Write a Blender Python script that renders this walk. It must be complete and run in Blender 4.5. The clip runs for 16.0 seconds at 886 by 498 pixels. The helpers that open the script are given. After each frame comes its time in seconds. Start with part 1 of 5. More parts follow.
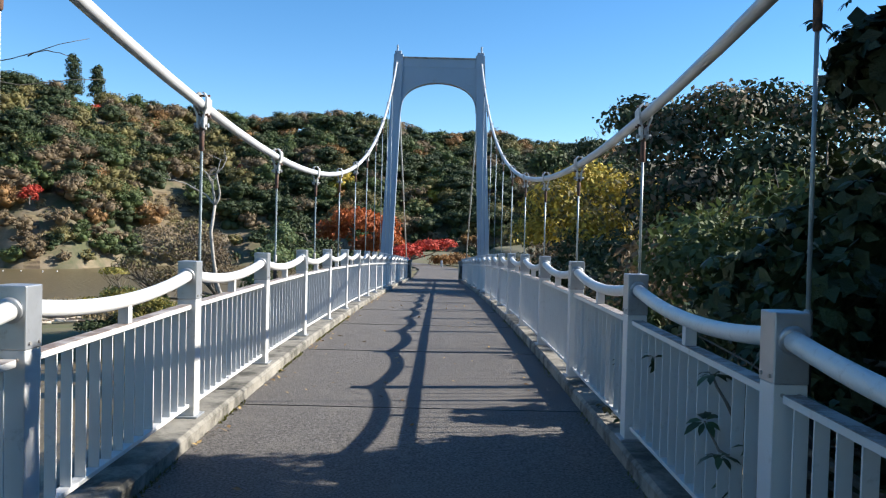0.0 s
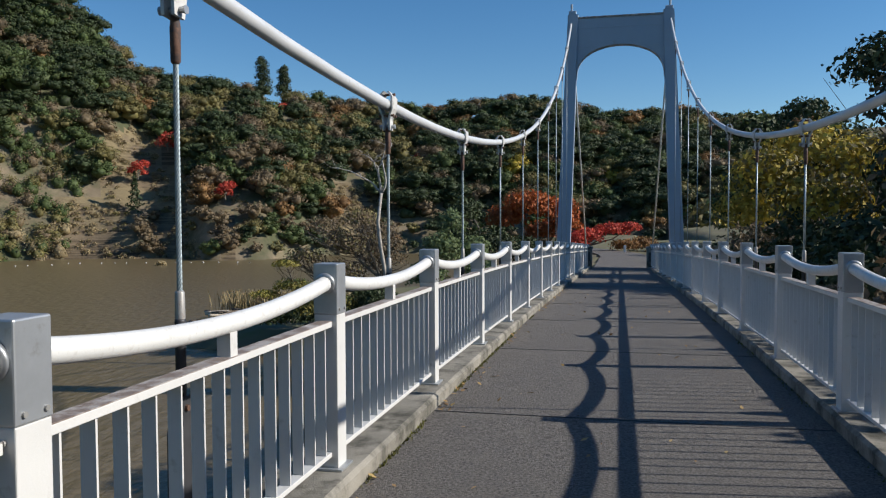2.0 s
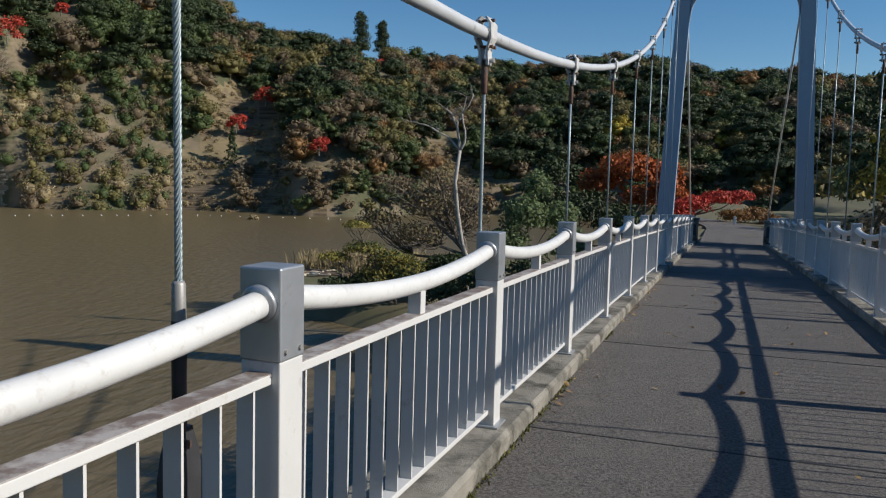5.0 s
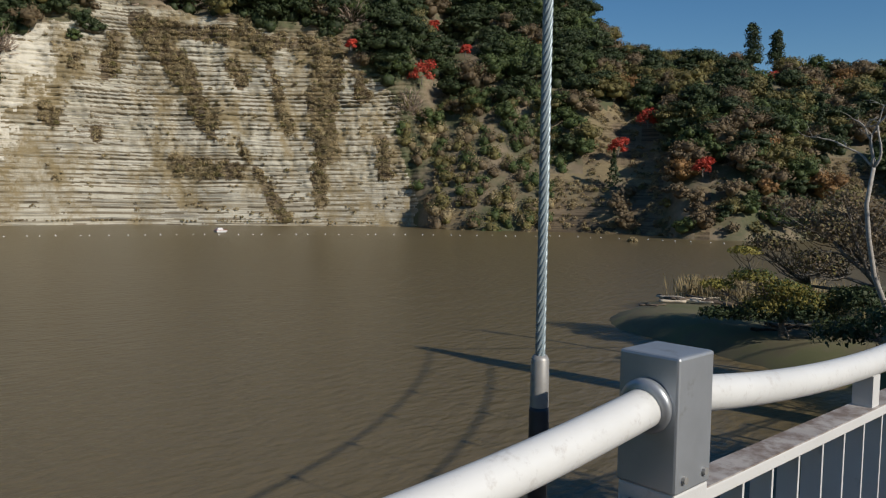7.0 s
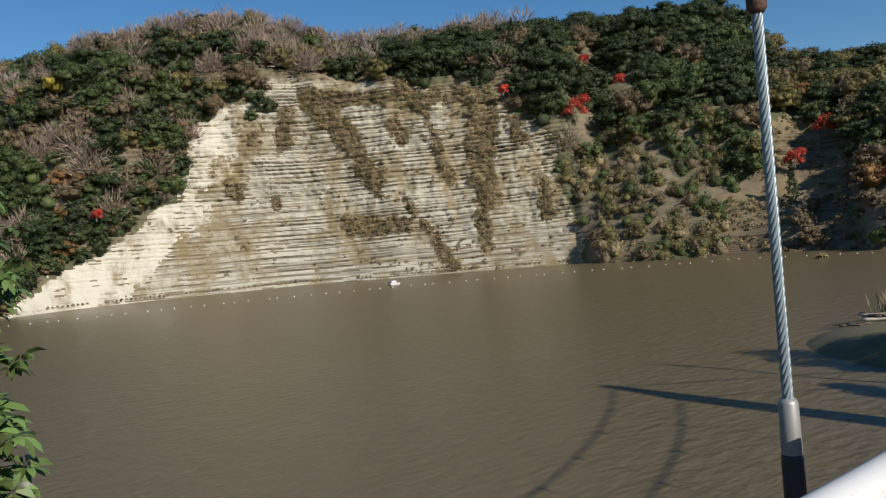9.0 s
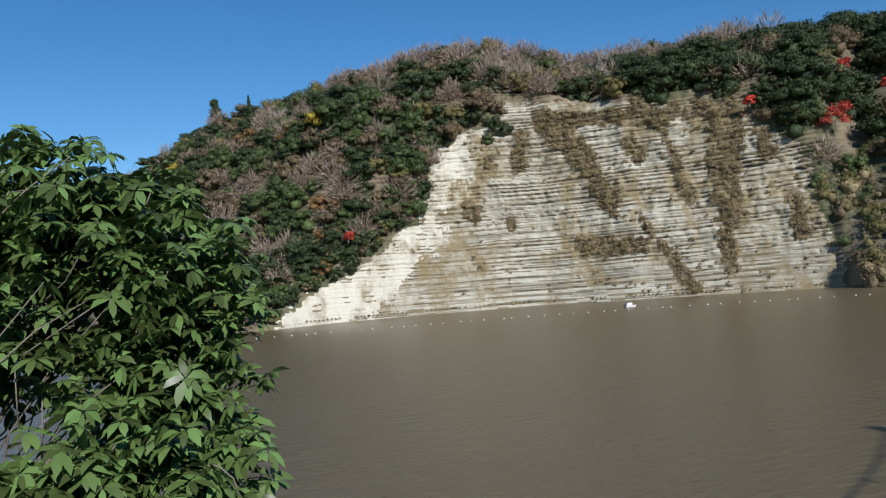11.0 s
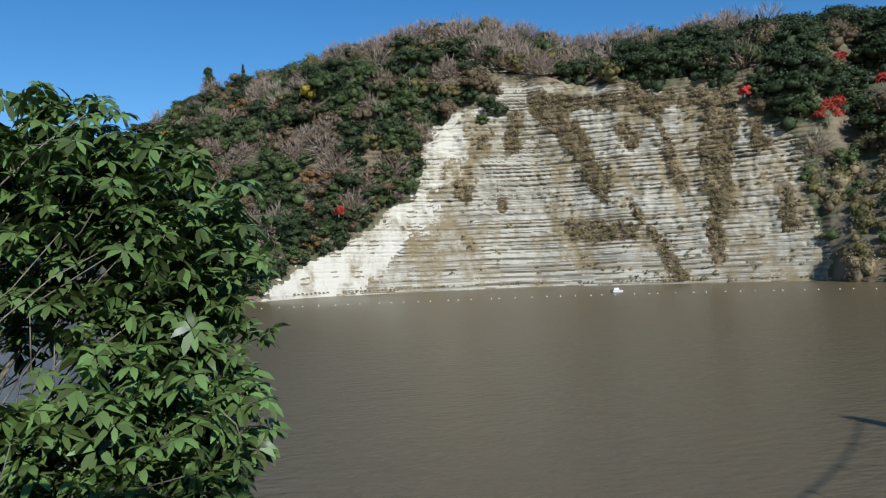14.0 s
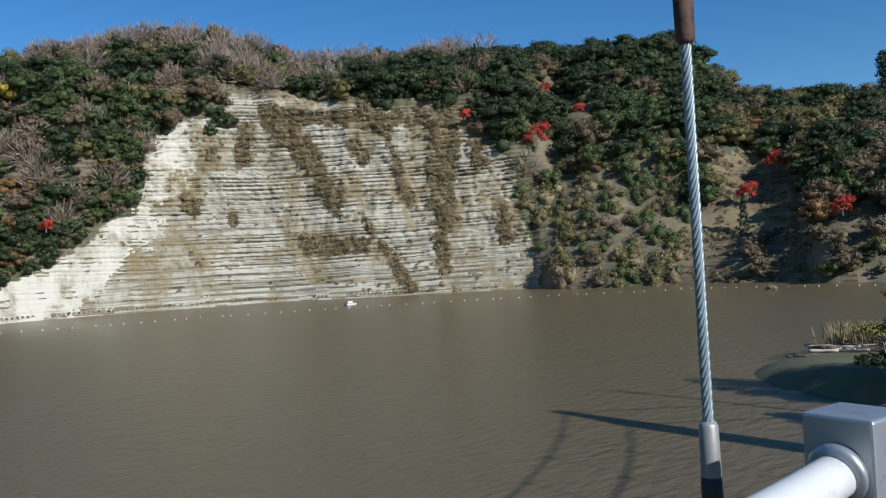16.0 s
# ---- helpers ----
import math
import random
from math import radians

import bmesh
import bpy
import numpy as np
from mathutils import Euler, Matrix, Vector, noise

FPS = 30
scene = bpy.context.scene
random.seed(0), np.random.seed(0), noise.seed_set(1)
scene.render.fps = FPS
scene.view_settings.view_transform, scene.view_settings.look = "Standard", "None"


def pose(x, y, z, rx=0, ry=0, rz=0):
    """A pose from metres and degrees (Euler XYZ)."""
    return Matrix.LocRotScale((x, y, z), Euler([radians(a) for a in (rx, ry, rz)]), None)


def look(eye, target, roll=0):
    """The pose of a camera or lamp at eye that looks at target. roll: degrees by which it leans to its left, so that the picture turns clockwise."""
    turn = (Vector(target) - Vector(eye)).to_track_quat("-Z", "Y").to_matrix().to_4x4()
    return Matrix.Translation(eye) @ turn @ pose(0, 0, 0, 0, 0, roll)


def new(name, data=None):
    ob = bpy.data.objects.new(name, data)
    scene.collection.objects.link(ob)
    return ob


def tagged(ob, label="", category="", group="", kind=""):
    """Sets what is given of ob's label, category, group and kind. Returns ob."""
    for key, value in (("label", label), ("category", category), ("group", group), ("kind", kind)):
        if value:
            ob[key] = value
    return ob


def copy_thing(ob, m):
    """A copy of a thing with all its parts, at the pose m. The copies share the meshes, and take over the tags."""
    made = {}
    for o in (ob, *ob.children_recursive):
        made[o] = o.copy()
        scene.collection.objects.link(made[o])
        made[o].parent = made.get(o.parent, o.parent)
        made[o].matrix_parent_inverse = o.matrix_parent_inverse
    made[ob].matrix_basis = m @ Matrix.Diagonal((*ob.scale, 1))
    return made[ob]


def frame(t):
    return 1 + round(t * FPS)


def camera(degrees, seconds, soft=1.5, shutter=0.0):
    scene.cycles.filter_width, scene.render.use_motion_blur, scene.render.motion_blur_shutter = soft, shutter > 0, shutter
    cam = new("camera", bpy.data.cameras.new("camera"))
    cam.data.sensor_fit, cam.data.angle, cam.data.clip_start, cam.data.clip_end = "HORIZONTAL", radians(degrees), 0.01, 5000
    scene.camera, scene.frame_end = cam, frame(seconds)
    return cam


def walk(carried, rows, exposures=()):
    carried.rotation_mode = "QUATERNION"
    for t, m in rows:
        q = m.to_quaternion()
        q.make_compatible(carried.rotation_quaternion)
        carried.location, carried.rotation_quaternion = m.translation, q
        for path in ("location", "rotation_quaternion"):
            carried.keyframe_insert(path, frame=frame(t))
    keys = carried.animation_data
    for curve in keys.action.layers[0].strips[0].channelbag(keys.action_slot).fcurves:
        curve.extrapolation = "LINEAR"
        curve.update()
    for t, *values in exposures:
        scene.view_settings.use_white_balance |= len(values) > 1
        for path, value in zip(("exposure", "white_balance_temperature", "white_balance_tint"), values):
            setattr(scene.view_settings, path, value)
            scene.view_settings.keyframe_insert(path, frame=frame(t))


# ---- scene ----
cam = camera(58.9, 16.0, soft=1.2)
PATH = [
    (0, (0.290, -1.068, 1.386), (0.299, 0.932, 1.350), 1.39),
    (0.5, (0.246, -0.096, 1.408), (0.165, 1.902, 1.373), -0.02),
    (1, (0.146, 0.912, 1.412), (-0.096, 2.897, 1.359), -0.86),
    (1.5, (0.108, 1.762, 1.411), (-0.296, 3.720, 1.346), -1.07),
    (2, (0.048, 2.684, 1.403), (-0.389, 4.634, 1.324), -0.23),
    (2.5, (-0.067, 3.693, 1.410), (-0.501, 5.642, 1.308), 0.33),
    (3, (0.010, 4.380, 1.425), (-0.386, 6.335, 1.292), 0.15),
    (5.5, (-0.407, 7.248, 1.398), (-1.168, 9.088, 1.213), 0.65),
    (6, (-0.604, 7.455, 1.386), (-1.547, 9.209, 1.199), -0.99),
    (6.5, (-0.699, 7.468, 1.429), (-2.055, 8.929, 1.263), -1.23),
    (7, (-0.617, 7.377, 1.455), (-2.072, 8.742, 1.312), 0.78),
    (7.5, (-0.619, 7.367, 1.460), (-2.064, 8.744, 1.330), -2.49),
    (8, (-0.682, 7.365, 1.462), (-2.252, 8.598, 1.350), -4.49),
    (8.5, (-0.676, 7.307, 1.473), (-2.344, 8.409, 1.413), -3.36),
    (9, (-0.688, 7.282, 1.489), (-2.400, 8.315, 1.465), -4.84),
    (9.5, (-0.707, 7.265, 1.496), (-2.497, 8.157, 1.505), -5.42),
    (10, (-0.878, 7.387, 1.529), (-2.725, 8.153, 1.571), -5.15),
    (12.5, (-0.848, 7.411, 1.524), (-2.837, 7.620, 1.574), -3.63),
    (13, (-0.759, 7.367, 1.488), (-2.748, 7.569, 1.526), -3.42),
    (13.5, (-0.681, 7.317, 1.454), (-2.665, 7.568, 1.487), -3.44),
    (14, (-0.635, 7.286, 1.444), (-2.567, 7.803, 1.465), -2.25),
    (14.5, (-0.610, 7.270, 1.449), (-2.445, 8.065, 1.471), -1.45),
    (15, (-0.614, 7.313, 1.456), (-2.345, 8.316, 1.450), -1.41),
    (15.5, (-0.633, 7.343, 1.455), (-2.227, 8.551, 1.443), -0.94),
    (16, (-0.653, 7.331, 1.473), (-2.306, 8.457, 1.498), -3.20),]
walk(cam, [(t, look(eye, target, roll)) for t, eye, target, roll in PATH],
     exposures=[(0.0, 1.05, 6500, 10), (0.5, 0.95, 6500, 10), (1.0, 0.62, 6500, 10), (1.5, 0.27, 6500, 10), (3.0, 0.15, 6500, 10), (5.5, -0.12, 6600, 10), (6.5, -0.28, 6700, 10),
                (7.5, -0.25, 6700, 10), (8.5, -0.12, 6700, 10), (9.5, -0.02, 6500, 10), (12.5, 0.0, 5700, 8), (16.0, 0.0, 5800, 8)])

# ---- light ----
SUN_EL, SUN_AZ = 30.3, 83.0
world = bpy.data.worlds.new("sky")
world.use_nodes = True
scene.world = world
wn = world.node_tree.nodes
sky = wn.new("ShaderNodeTexSky")
sky.sky_type = "NISHITA"
sky.sun_disc = False
sky.sun_elevation, sky.sun_rotation = radians(SUN_EL), radians(SUN_AZ)
sky.altitude, sky.air_density, sky.dust_density, sky.ozone_density = 600, 1.0, 0.0, 3.0
clear = wn.new("ShaderNodeHueSaturation")
clear.inputs["Saturation"].default_value = 1.26
world.node_tree.links.new(sky.outputs[0], clear.inputs["Color"])
world.node_tree.links.new(clear.outputs[0], wn["Background"].inputs[0])
wn["Background"].inputs[1].default_value = 0.10
sun = new("sun", bpy.data.lights.new("sun", "SUN"))
sun.data.energy, sun.data.angle, sun.data.color = 5.0, radians(0.53), (1.0, 0.95, 0.87)
sun.matrix_world = look((60 * math.sin(radians(SUN_AZ)), 60 * math.cos(radians(SUN_AZ)), 60 * math.tan(radians(SUN_EL))), (0, 0, 0))


# ---- materials ----
def mat(name, base, rough=0.6, metal=0.0, vary=0.25, scale=6.0, stain=None, stain_at=0.62, stain_scale=1.5,
        bump=0.0, bump_scale=60.0, rnd=0.0, island=0.0, spec=0.5, squash=(1, 1, 1), trans=0.0, bump_depth=0.02):
    m = bpy.data.materials.new(name)
    m.use_nodes = True
    nt = m.node_tree
    n, l = nt.nodes, nt.links.new
    bs = n["Principled BSDF"]
    bs.inputs["Roughness"].default_value = rough
    bs.inputs["Metallic"].default_value = metal
    bs.inputs["Specular IOR Level"].default_value = spec
    geo = n.new("ShaderNodeNewGeometry")
    mp = n.new("ShaderNodeMapping")
    mp.inputs["Scale"].default_value = squash
    l(geo.outputs["Position"], mp.inputs["Vector"])

    def noise_tex(s, det=5.0, ro=0.6):
        t = n.new("ShaderNodeTexNoise")
        t.inputs["Scale"].default_value, t.inputs["Detail"].default_value, t.inputs["Roughness"].default_value = s, det, ro
        l(mp.outputs[0], t.inputs["Vector"])
        return t.outputs["Fac"]

    hsv = n.new("ShaderNodeHueSaturation")
    hsv.inputs["Color"].default_value = (*base, 1)
    rng = n.new("ShaderNodeMapRange")
    rng.inputs["From Min"].default_value, rng.inputs["From Max"].default_value = 0.3, 0.7
    rng.inputs["To Min"].default_value, rng.inputs["To Max"].default_value = 1 - vary, 1 + vary
    l(noise_tex(scale), rng.inputs["Value"])
    val = rng.outputs[0]
    if rnd or island:
        if rnd:
            src = n.new("ShaderNodeObjectInfo").outputs["Random"]
        else:
            src = geo.outputs["Random Per Island"]
        r2 = n.new("ShaderNodeMapRange")
        k = rnd or island
        r2.inputs["To Min"].default_value, r2.inputs["To Max"].default_value = 1 - k, 1 + k
        l(src, r2.inputs["Value"])
        mu = n.new("ShaderNodeMath")
        mu.operation = "MULTIPLY"
        l(val, mu.inputs[0])
        l(r2.outputs[0], mu.inputs[1])
        val = mu.outputs[0]
        r3 = n.new("ShaderNodeMapRange")
        r3.inputs["To Min"].default_value, r3.inputs["To Max"].default_value = 0.5 - 0.03 * k, 0.5 + 0.03 * k
        l(src, r3.inputs["Value"])
        l(r3.outputs[0], hsv.inputs["Hue"])
    l(val, hsv.inputs["Value"])
    col = hsv.outputs[0]
    if stain:
        ramp = n.new("ShaderNodeMapRange")
        ramp.inputs["From Min"].default_value, ramp.inputs["From Max"].default_value = stain_at - 0.06, stain_at + 0.08
        l(noise_tex(stain_scale, 8.0, 0.7), ramp.inputs["Value"])
        mx = n.new("ShaderNodeMix")
        mx.data_type = "RGBA"
        l(ramp.outputs[0], mx.inputs["Factor"])
        l(col, mx.inputs["A"])
        mx.inputs["B"].default_value = (*stain, 1)
        col = mx.outputs["Result"]
    l(col, bs.inputs["Base Color"])
    if bump:
        b = n.new("ShaderNodeBump")
        b.inputs["Strength"].default_value, b.inputs["Distance"].default_value = bump, bump_depth
        l(noise_tex(bump_scale, 6.0, 0.7), b.inputs["Height"])
        l(b.outputs[0], bs.inputs["Normal"])
    if trans:
        out = n["Material Output"]
        tr = n.new("ShaderNodeBsdfTranslucent")
        l(col, tr.inputs["Color"])
        ms = n.new("ShaderNodeMixShader")
        ms.inputs[0].default_value = trans
        l(bs.outputs[0], ms.inputs[1])
        l(tr.outputs[0], ms.inputs[2])
        l(ms.outputs[0], out.inputs["Surface"])
    return m


M_PAINT = mat("white_paint", (0.63, 0.625, 0.605), 0.42, 0.0, 0.05, 3, (0.42, 0.40, 0.36), 0.66, 9, 0.08, 80)
M_PIPE = mat("worn_white_pipe", (0.68, 0.68, 0.66), 0.38, 0.0, 0.06, 4, (0.55, 0.53, 0.50), 0.60, 26, 0.05, 90)
M_GALV = mat("grey_sleeve", (0.42, 0.44, 0.46), 0.42, 0.6, 0.10, 7, (0.30, 0.29, 0.28), 0.64, 12, 0.05, 90)
M_RUSTTOP = mat("weathered_rail", (0.40, 0.37, 0.35), 0.6, 0.0, 0.15, 6, (0.20, 0.155, 0.13), 0.48, 9, 0.1, 70)
M_CABLE = mat("cable_wrap", (0.62, 0.63, 0.63), 0.45, 0.2, 0.06, 3, (0.42, 0.41, 0.38), 0.66, 7)
M_ROPE = mat("wire_rope", (0.30, 0.36, 0.38), 0.42, 0.3, 0.15, 20, (0.22, 0.24, 0.22), 0.66, 40)
M_SOCKET = mat("socket_steel", (0.36, 0.35, 0.33), 0.5, 0.4, 0.15, 14, (0.20, 0.10, 0.06), 0.62, 14)
M_RUST = mat("rusty_steel", (0.14, 0.075, 0.05), 0.75, 0.1, 0.3, 30, (0.05, 0.04, 0.04), 0.55, 20, 0.2, 80)
M_CLAMP = mat("clamp_paint", (0.60, 0.59, 0.56), 0.5, 0.1, 0.1, 10, (0.22, 0.17, 0.13), 0.62, 14, 0.1, 60)
M_DARKSTEEL = mat("dark_steel", (0.06, 0.06, 0.065), 0.5, 0.4, 0.2, 10)
M_ASPHALT = mat("asphalt", (0.128, 0.116, 0.104), 0.85, 0.0, 0.75, 62, (0.165, 0.15, 0.13), 0.62, 2.4, 0.9, 75)
M_SEAM = mat("tar_seam", (0.03, 0.03, 0.03), 0.7)
M_KERB = mat("kerb_concrete", (0.27, 0.25, 0.21), 0.85, 0.0, 0.25, 3, (0.075, 0.07, 0.055), 0.52, 2.2, 0.5, 70)
M_TOWER = mat("tower_paint", (0.30, 0.37, 0.45), 0.45, 0.0, 0.05, 0.8, (0.26, 0.25, 0.24), 0.70, 1.2, 0.03, 20)
M_GROUND = mat("lake_bed_soil", (0.20, 0.155, 0.10), 0.95, 0.0, 0.3, 0.15, (0.08, 0.085, 0.04), 0.5, 0.08, 0.5, 3)
M_GRASS_SOIL = mat("dry_grass_ground", (0.15, 0.125, 0.07), 0.95, 0.0, 0.3, 0.4, (0.12, 0.12, 0.05), 0.5, 0.2, 0.5, 6)
M_BARK = mat("bark", (0.20, 0.17, 0.135), 0.9, 0.0, 0.3, 8, (0.09, 0.075, 0.06), 0.55, 6, 0.5, 40)
M_PALEBARK = mat("pale_bark", (0.36, 0.33, 0.29), 0.85, 0.0, 0.25, 8, (0.2, 0.18, 0.15), 0.6, 6, 0.4, 40)
M_LITTER = mat("fallen_leaf", (0.30, 0.17, 0.06), 0.8, 0, 0.2, 30, rnd=0.4)


def leafmat(name, c, rough=0.6, island=0.16, trans=0.2, vary=0.35, scale=0.5, spec=0.3, bump=0.3):
    return mat(name, c, rough, 0, vary, scale, island=island, trans=trans, spec=spec, bump=bump, bump_scale=1.6, bump_depth=0.4)


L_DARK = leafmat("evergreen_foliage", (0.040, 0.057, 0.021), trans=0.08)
L_GREEN = leafmat("green_foliage", (0.078, 0.105, 0.034), trans=0.2)
L_OLIVE = leafmat("olive_foliage", (0.175, 0.150, 0.055), trans=0.2)
L_BROWN = leafmat("russet_foliage", (0.170, 0.125, 0.072), trans=0.2)
L_ORANGE = leafmat("orange_foliage", (0.235, 0.130, 0.050))
L_YELLOW = leafmat("yellow_foliage", (0.42, 0.32, 0.05))
L_RED = leafmat("red_foliage", (0.50, 0.065, 0.04))
L_TAN = leafmat("dry_shrub", (0.35, 0.275, 0.15), trans=0.3)
L_TWIG = leafmat("bare_twigs", (0.30, 0.228, 0.175), trans=0.1)
L_GLOSS = leafmat("glossy_leaf", (0.108, 0.160, 0.046), 0.40, 0.6, 0.15, spec=0.4, bump=0.0)
# darker leaf for the tree by the start: its shaded side put into the colour
L_SHADY = leafmat("shade_dark_leaf", (0.036, 0.056, 0.020), 0.5, 0.4, 0.05, spec=0.3, bump=0.0)


def water_material():
    m = bpy.data.materials.new("muddy_water")
    m.use_nodes = True
    n, l = m.node_tree.nodes, m.node_tree.links.new
    bs = n["Principled BSDF"]
    bs.inputs["Roughness"].default_value = 0.30
    bs.inputs["IOR"].default_value = 1.33
    geo = n.new("ShaderNodeNewGeometry")
    mp = n.new("ShaderNodeMapping")
    mp.inputs["Scale"].default_value = (1.0, 0.45, 1.0)
    mp.inputs["Rotation"].default_value = (0, 0, radians(25))
    l(geo.outputs["Position"], mp.inputs["Vector"])
    t1 = n.new("ShaderNodeTexNoise")
    t1.inputs["Scale"].default_value, t1.inputs["Detail"].default_value = 2.2, 4.0
    l(mp.outputs[0], t1.inputs["Vector"])
    b = n.new("ShaderNodeBump")
    b.inputs["Strength"].default_value, b.inputs["Distance"].default_value = 0.6, 0.17
    t3 = n.new("ShaderNodeTexNoise")
    t3.inputs["Scale"].default_value, t3.inputs["Detail"].default_value = 0.55, 3.0
    l(mp.outputs[0], t3.inputs["Vector"])
    waves = n.new("ShaderNodeMath")
    waves.operation = "MULTIPLY_ADD"
    waves.inputs[1].default_value = 0.7
    l(t3.outputs["Fac"], waves.inputs[0])
    l(t1.outputs["Fac"], waves.inputs[2])
    l(waves.outputs[0], b.inputs["Height"])
    l(b.outputs[0], bs.inputs["Normal"])
    t2 = n.new("ShaderNodeTexNoise")
    t2.inputs["Scale"].default_value, t2.inputs["Detail"].default_value = 0.02, 5.0
    l(geo.outputs["Position"], t2.inputs["Vector"])
    mx = n.new("ShaderNodeMix")
    mx.data_type = "RGBA"
    l(t2.outputs["Fac"], mx.inputs["Factor"])
    mx.inputs["A"].default_value, mx.inputs["B"].default_value = (0.132, 0.100, 0.050, 1), (0.158, 0.122, 0.066, 1)
    l(mx.outputs["Result"], bs.inputs["Base Color"])
    return m


M_WATER = water_material()


def rock_material(name, light, dark, fresh):
    """Bedded mudstone: thin level layers of two tones, with smears and dry growth."""
    m = bpy.data.materials.new(name)
    m.use_nodes = True
    n, l = m.node_tree.nodes, m.node_tree.links.new
    bs = n["Principled BSDF"]
    bs.inputs["Roughness"].default_value = 0.95
    bs.inputs["Specular IOR Level"].default_value = 0.15
    geo = n.new("ShaderNodeNewGeometry")

    def tex(scale, squash, det, ro=0.6):
        mp = n.new("ShaderNodeMapping")
        mp.inputs["Scale"].default_value = squash
        l(geo.outputs["Position"], mp.inputs["Vector"])
        t = n.new("ShaderNodeTexNoise")
        t.inputs["Scale"].default_value, t.inputs["Detail"].default_value, t.inputs["Roughness"].default_value = scale, det, ro
        l(mp.outputs[0], t.inputs["Vector"])
        return t.outputs["Fac"]

    def rng(v, a, b):
        r = n.new("ShaderNodeMapRange")
        r.inputs["From Min"].default_value, r.inputs["From Max"].default_value = a, b
        l(v, r.inputs["Value"])
        return r.outputs[0]

    def mix(f, a, b):
        x = n.new("ShaderNodeMix")
        x.data_type = "RGBA"
        l(f, x.inputs["Factor"])
        for s, v in (("A", a), ("B", b)):
            if isinstance(v, tuple):
                x.inputs[s].default_value = (*v, 1)
            else:
                l(v, x.inputs[s])
        return x.outputs["Result"]

    bands = rng(tex(1.0, (0.016, 0.016, 1.15), 4, 0.85), 0.42, 0.50)
    c = mix(bands, dark, light)
    c = mix(rng(tex(1.0, (0.05, 0.05, 3.0), 3, 0.7), 0.53, 0.59), c, tuple(0.48 * v for v in light))
    c = mix(rng(tex(0.09, (1, 1, 0.7), 6, 0.75), 0.47, 0.60), c, (0.235, 0.185, 0.105))
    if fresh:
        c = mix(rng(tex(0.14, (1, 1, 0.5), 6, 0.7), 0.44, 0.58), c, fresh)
    l(c, bs.inputs["Base Color"])
    b = n.new("ShaderNodeBump")
    b.inputs["Strength"].default_value, b.inputs["Distance"].default_value = 0.7, 0.5
    l(tex(0.6, (0.25, 0.25, 1.6), 6, 0.7), b.inputs["Height"])
    l(b.outputs[0], bs.inputs["Normal"])
    return m


M_ROCK = rock_material("bedded_rock", (0.46, 0.425, 0.34), (0.27, 0.235, 0.17), None)
M_SOFTBED = rock_material("soft_bed", (0.21, 0.175, 0.125), (0.11, 0.09, 0.06), None)
M_SLOPE = rock_material("brown_slope", (0.175, 0.133, 0.088), (0.075, 0.057, 0.037), None)
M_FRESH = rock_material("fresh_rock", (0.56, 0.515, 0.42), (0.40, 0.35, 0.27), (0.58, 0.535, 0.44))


# ---- mesh helpers ----
def mesh_ob(name, bm, material, parent=None, label="", smooth=False):
    me = bpy.data.meshes.new(name)
    bm.to_mesh(me)
    bm.free()
    for mm in (material if isinstance(material, (list, tuple)) else [material]):
        me.materials.append(mm)
    if smooth:
        me.polygons.foreach_set("use_smooth", [True] * len(me.polygons))
    ob = new(name, me)
    if parent:
        ob.parent = parent
    if label:
        ob["label"] = label
    return ob


def part(name, bm, material, parent, label="", smooth=False):
    return mesh_ob(name, bm, material, parent, label, smooth)


def from_arrays(name, verts, faces, materials, smooth=False, mat_index=None, parent=None):
    """faces: array n x 3 or n x 4."""
    verts, faces = np.asarray(verts, dtype=np.float32), np.asarray(faces, dtype=np.int32)
    me = bpy.data.meshes.new(name)
    k = faces.shape[1]
    me.vertices.add(len(verts))
    me.vertices.foreach_set("co", verts.ravel())
    me.loops.add(faces.size)
    me.loops.foreach_set("vertex_index", faces.ravel())
    me.polygons.add(len(faces))
    me.polygons.foreach_set("loop_start", np.arange(0, faces.size, k, dtype=np.int32))
    me.polygons.foreach_set("loop_total", np.full(len(faces), k, dtype=np.int32))
    if smooth:
        me.polygons.foreach_set("use_smooth", np.ones(len(faces), dtype=bool))
    for mm in (materials if isinstance(materials, (list, tuple)) else [materials]):
        me.materials.append(mm)
    if mat_index is not None:
        me.polygons.foreach_set("material_index", np.asarray(mat_index, dtype=np.int32))
    me.update(calc_edges=True)
    me.validate()
    ob = new(name, me)
    if parent:
        ob.parent = parent
    return ob


def box(bm, x0, x1, y0, y1, z0, z1, bevel=0.0):
    r = bmesh.ops.create_cube(bm, size=1.0, matrix=Matrix.LocRotScale(
        ((x0 + x1) / 2, (y0 + y1) / 2, (z0 + z1) / 2), None, (x1 - x0, y1 - y0, z1 - z0)))
    if bevel:
        es = list({e for v in r["verts"] for e in v.link_edges})
        bmesh.ops.bevel(bm, geom=es, offset=bevel, segments=2, affect="EDGES", profile=0.5)
    return bm


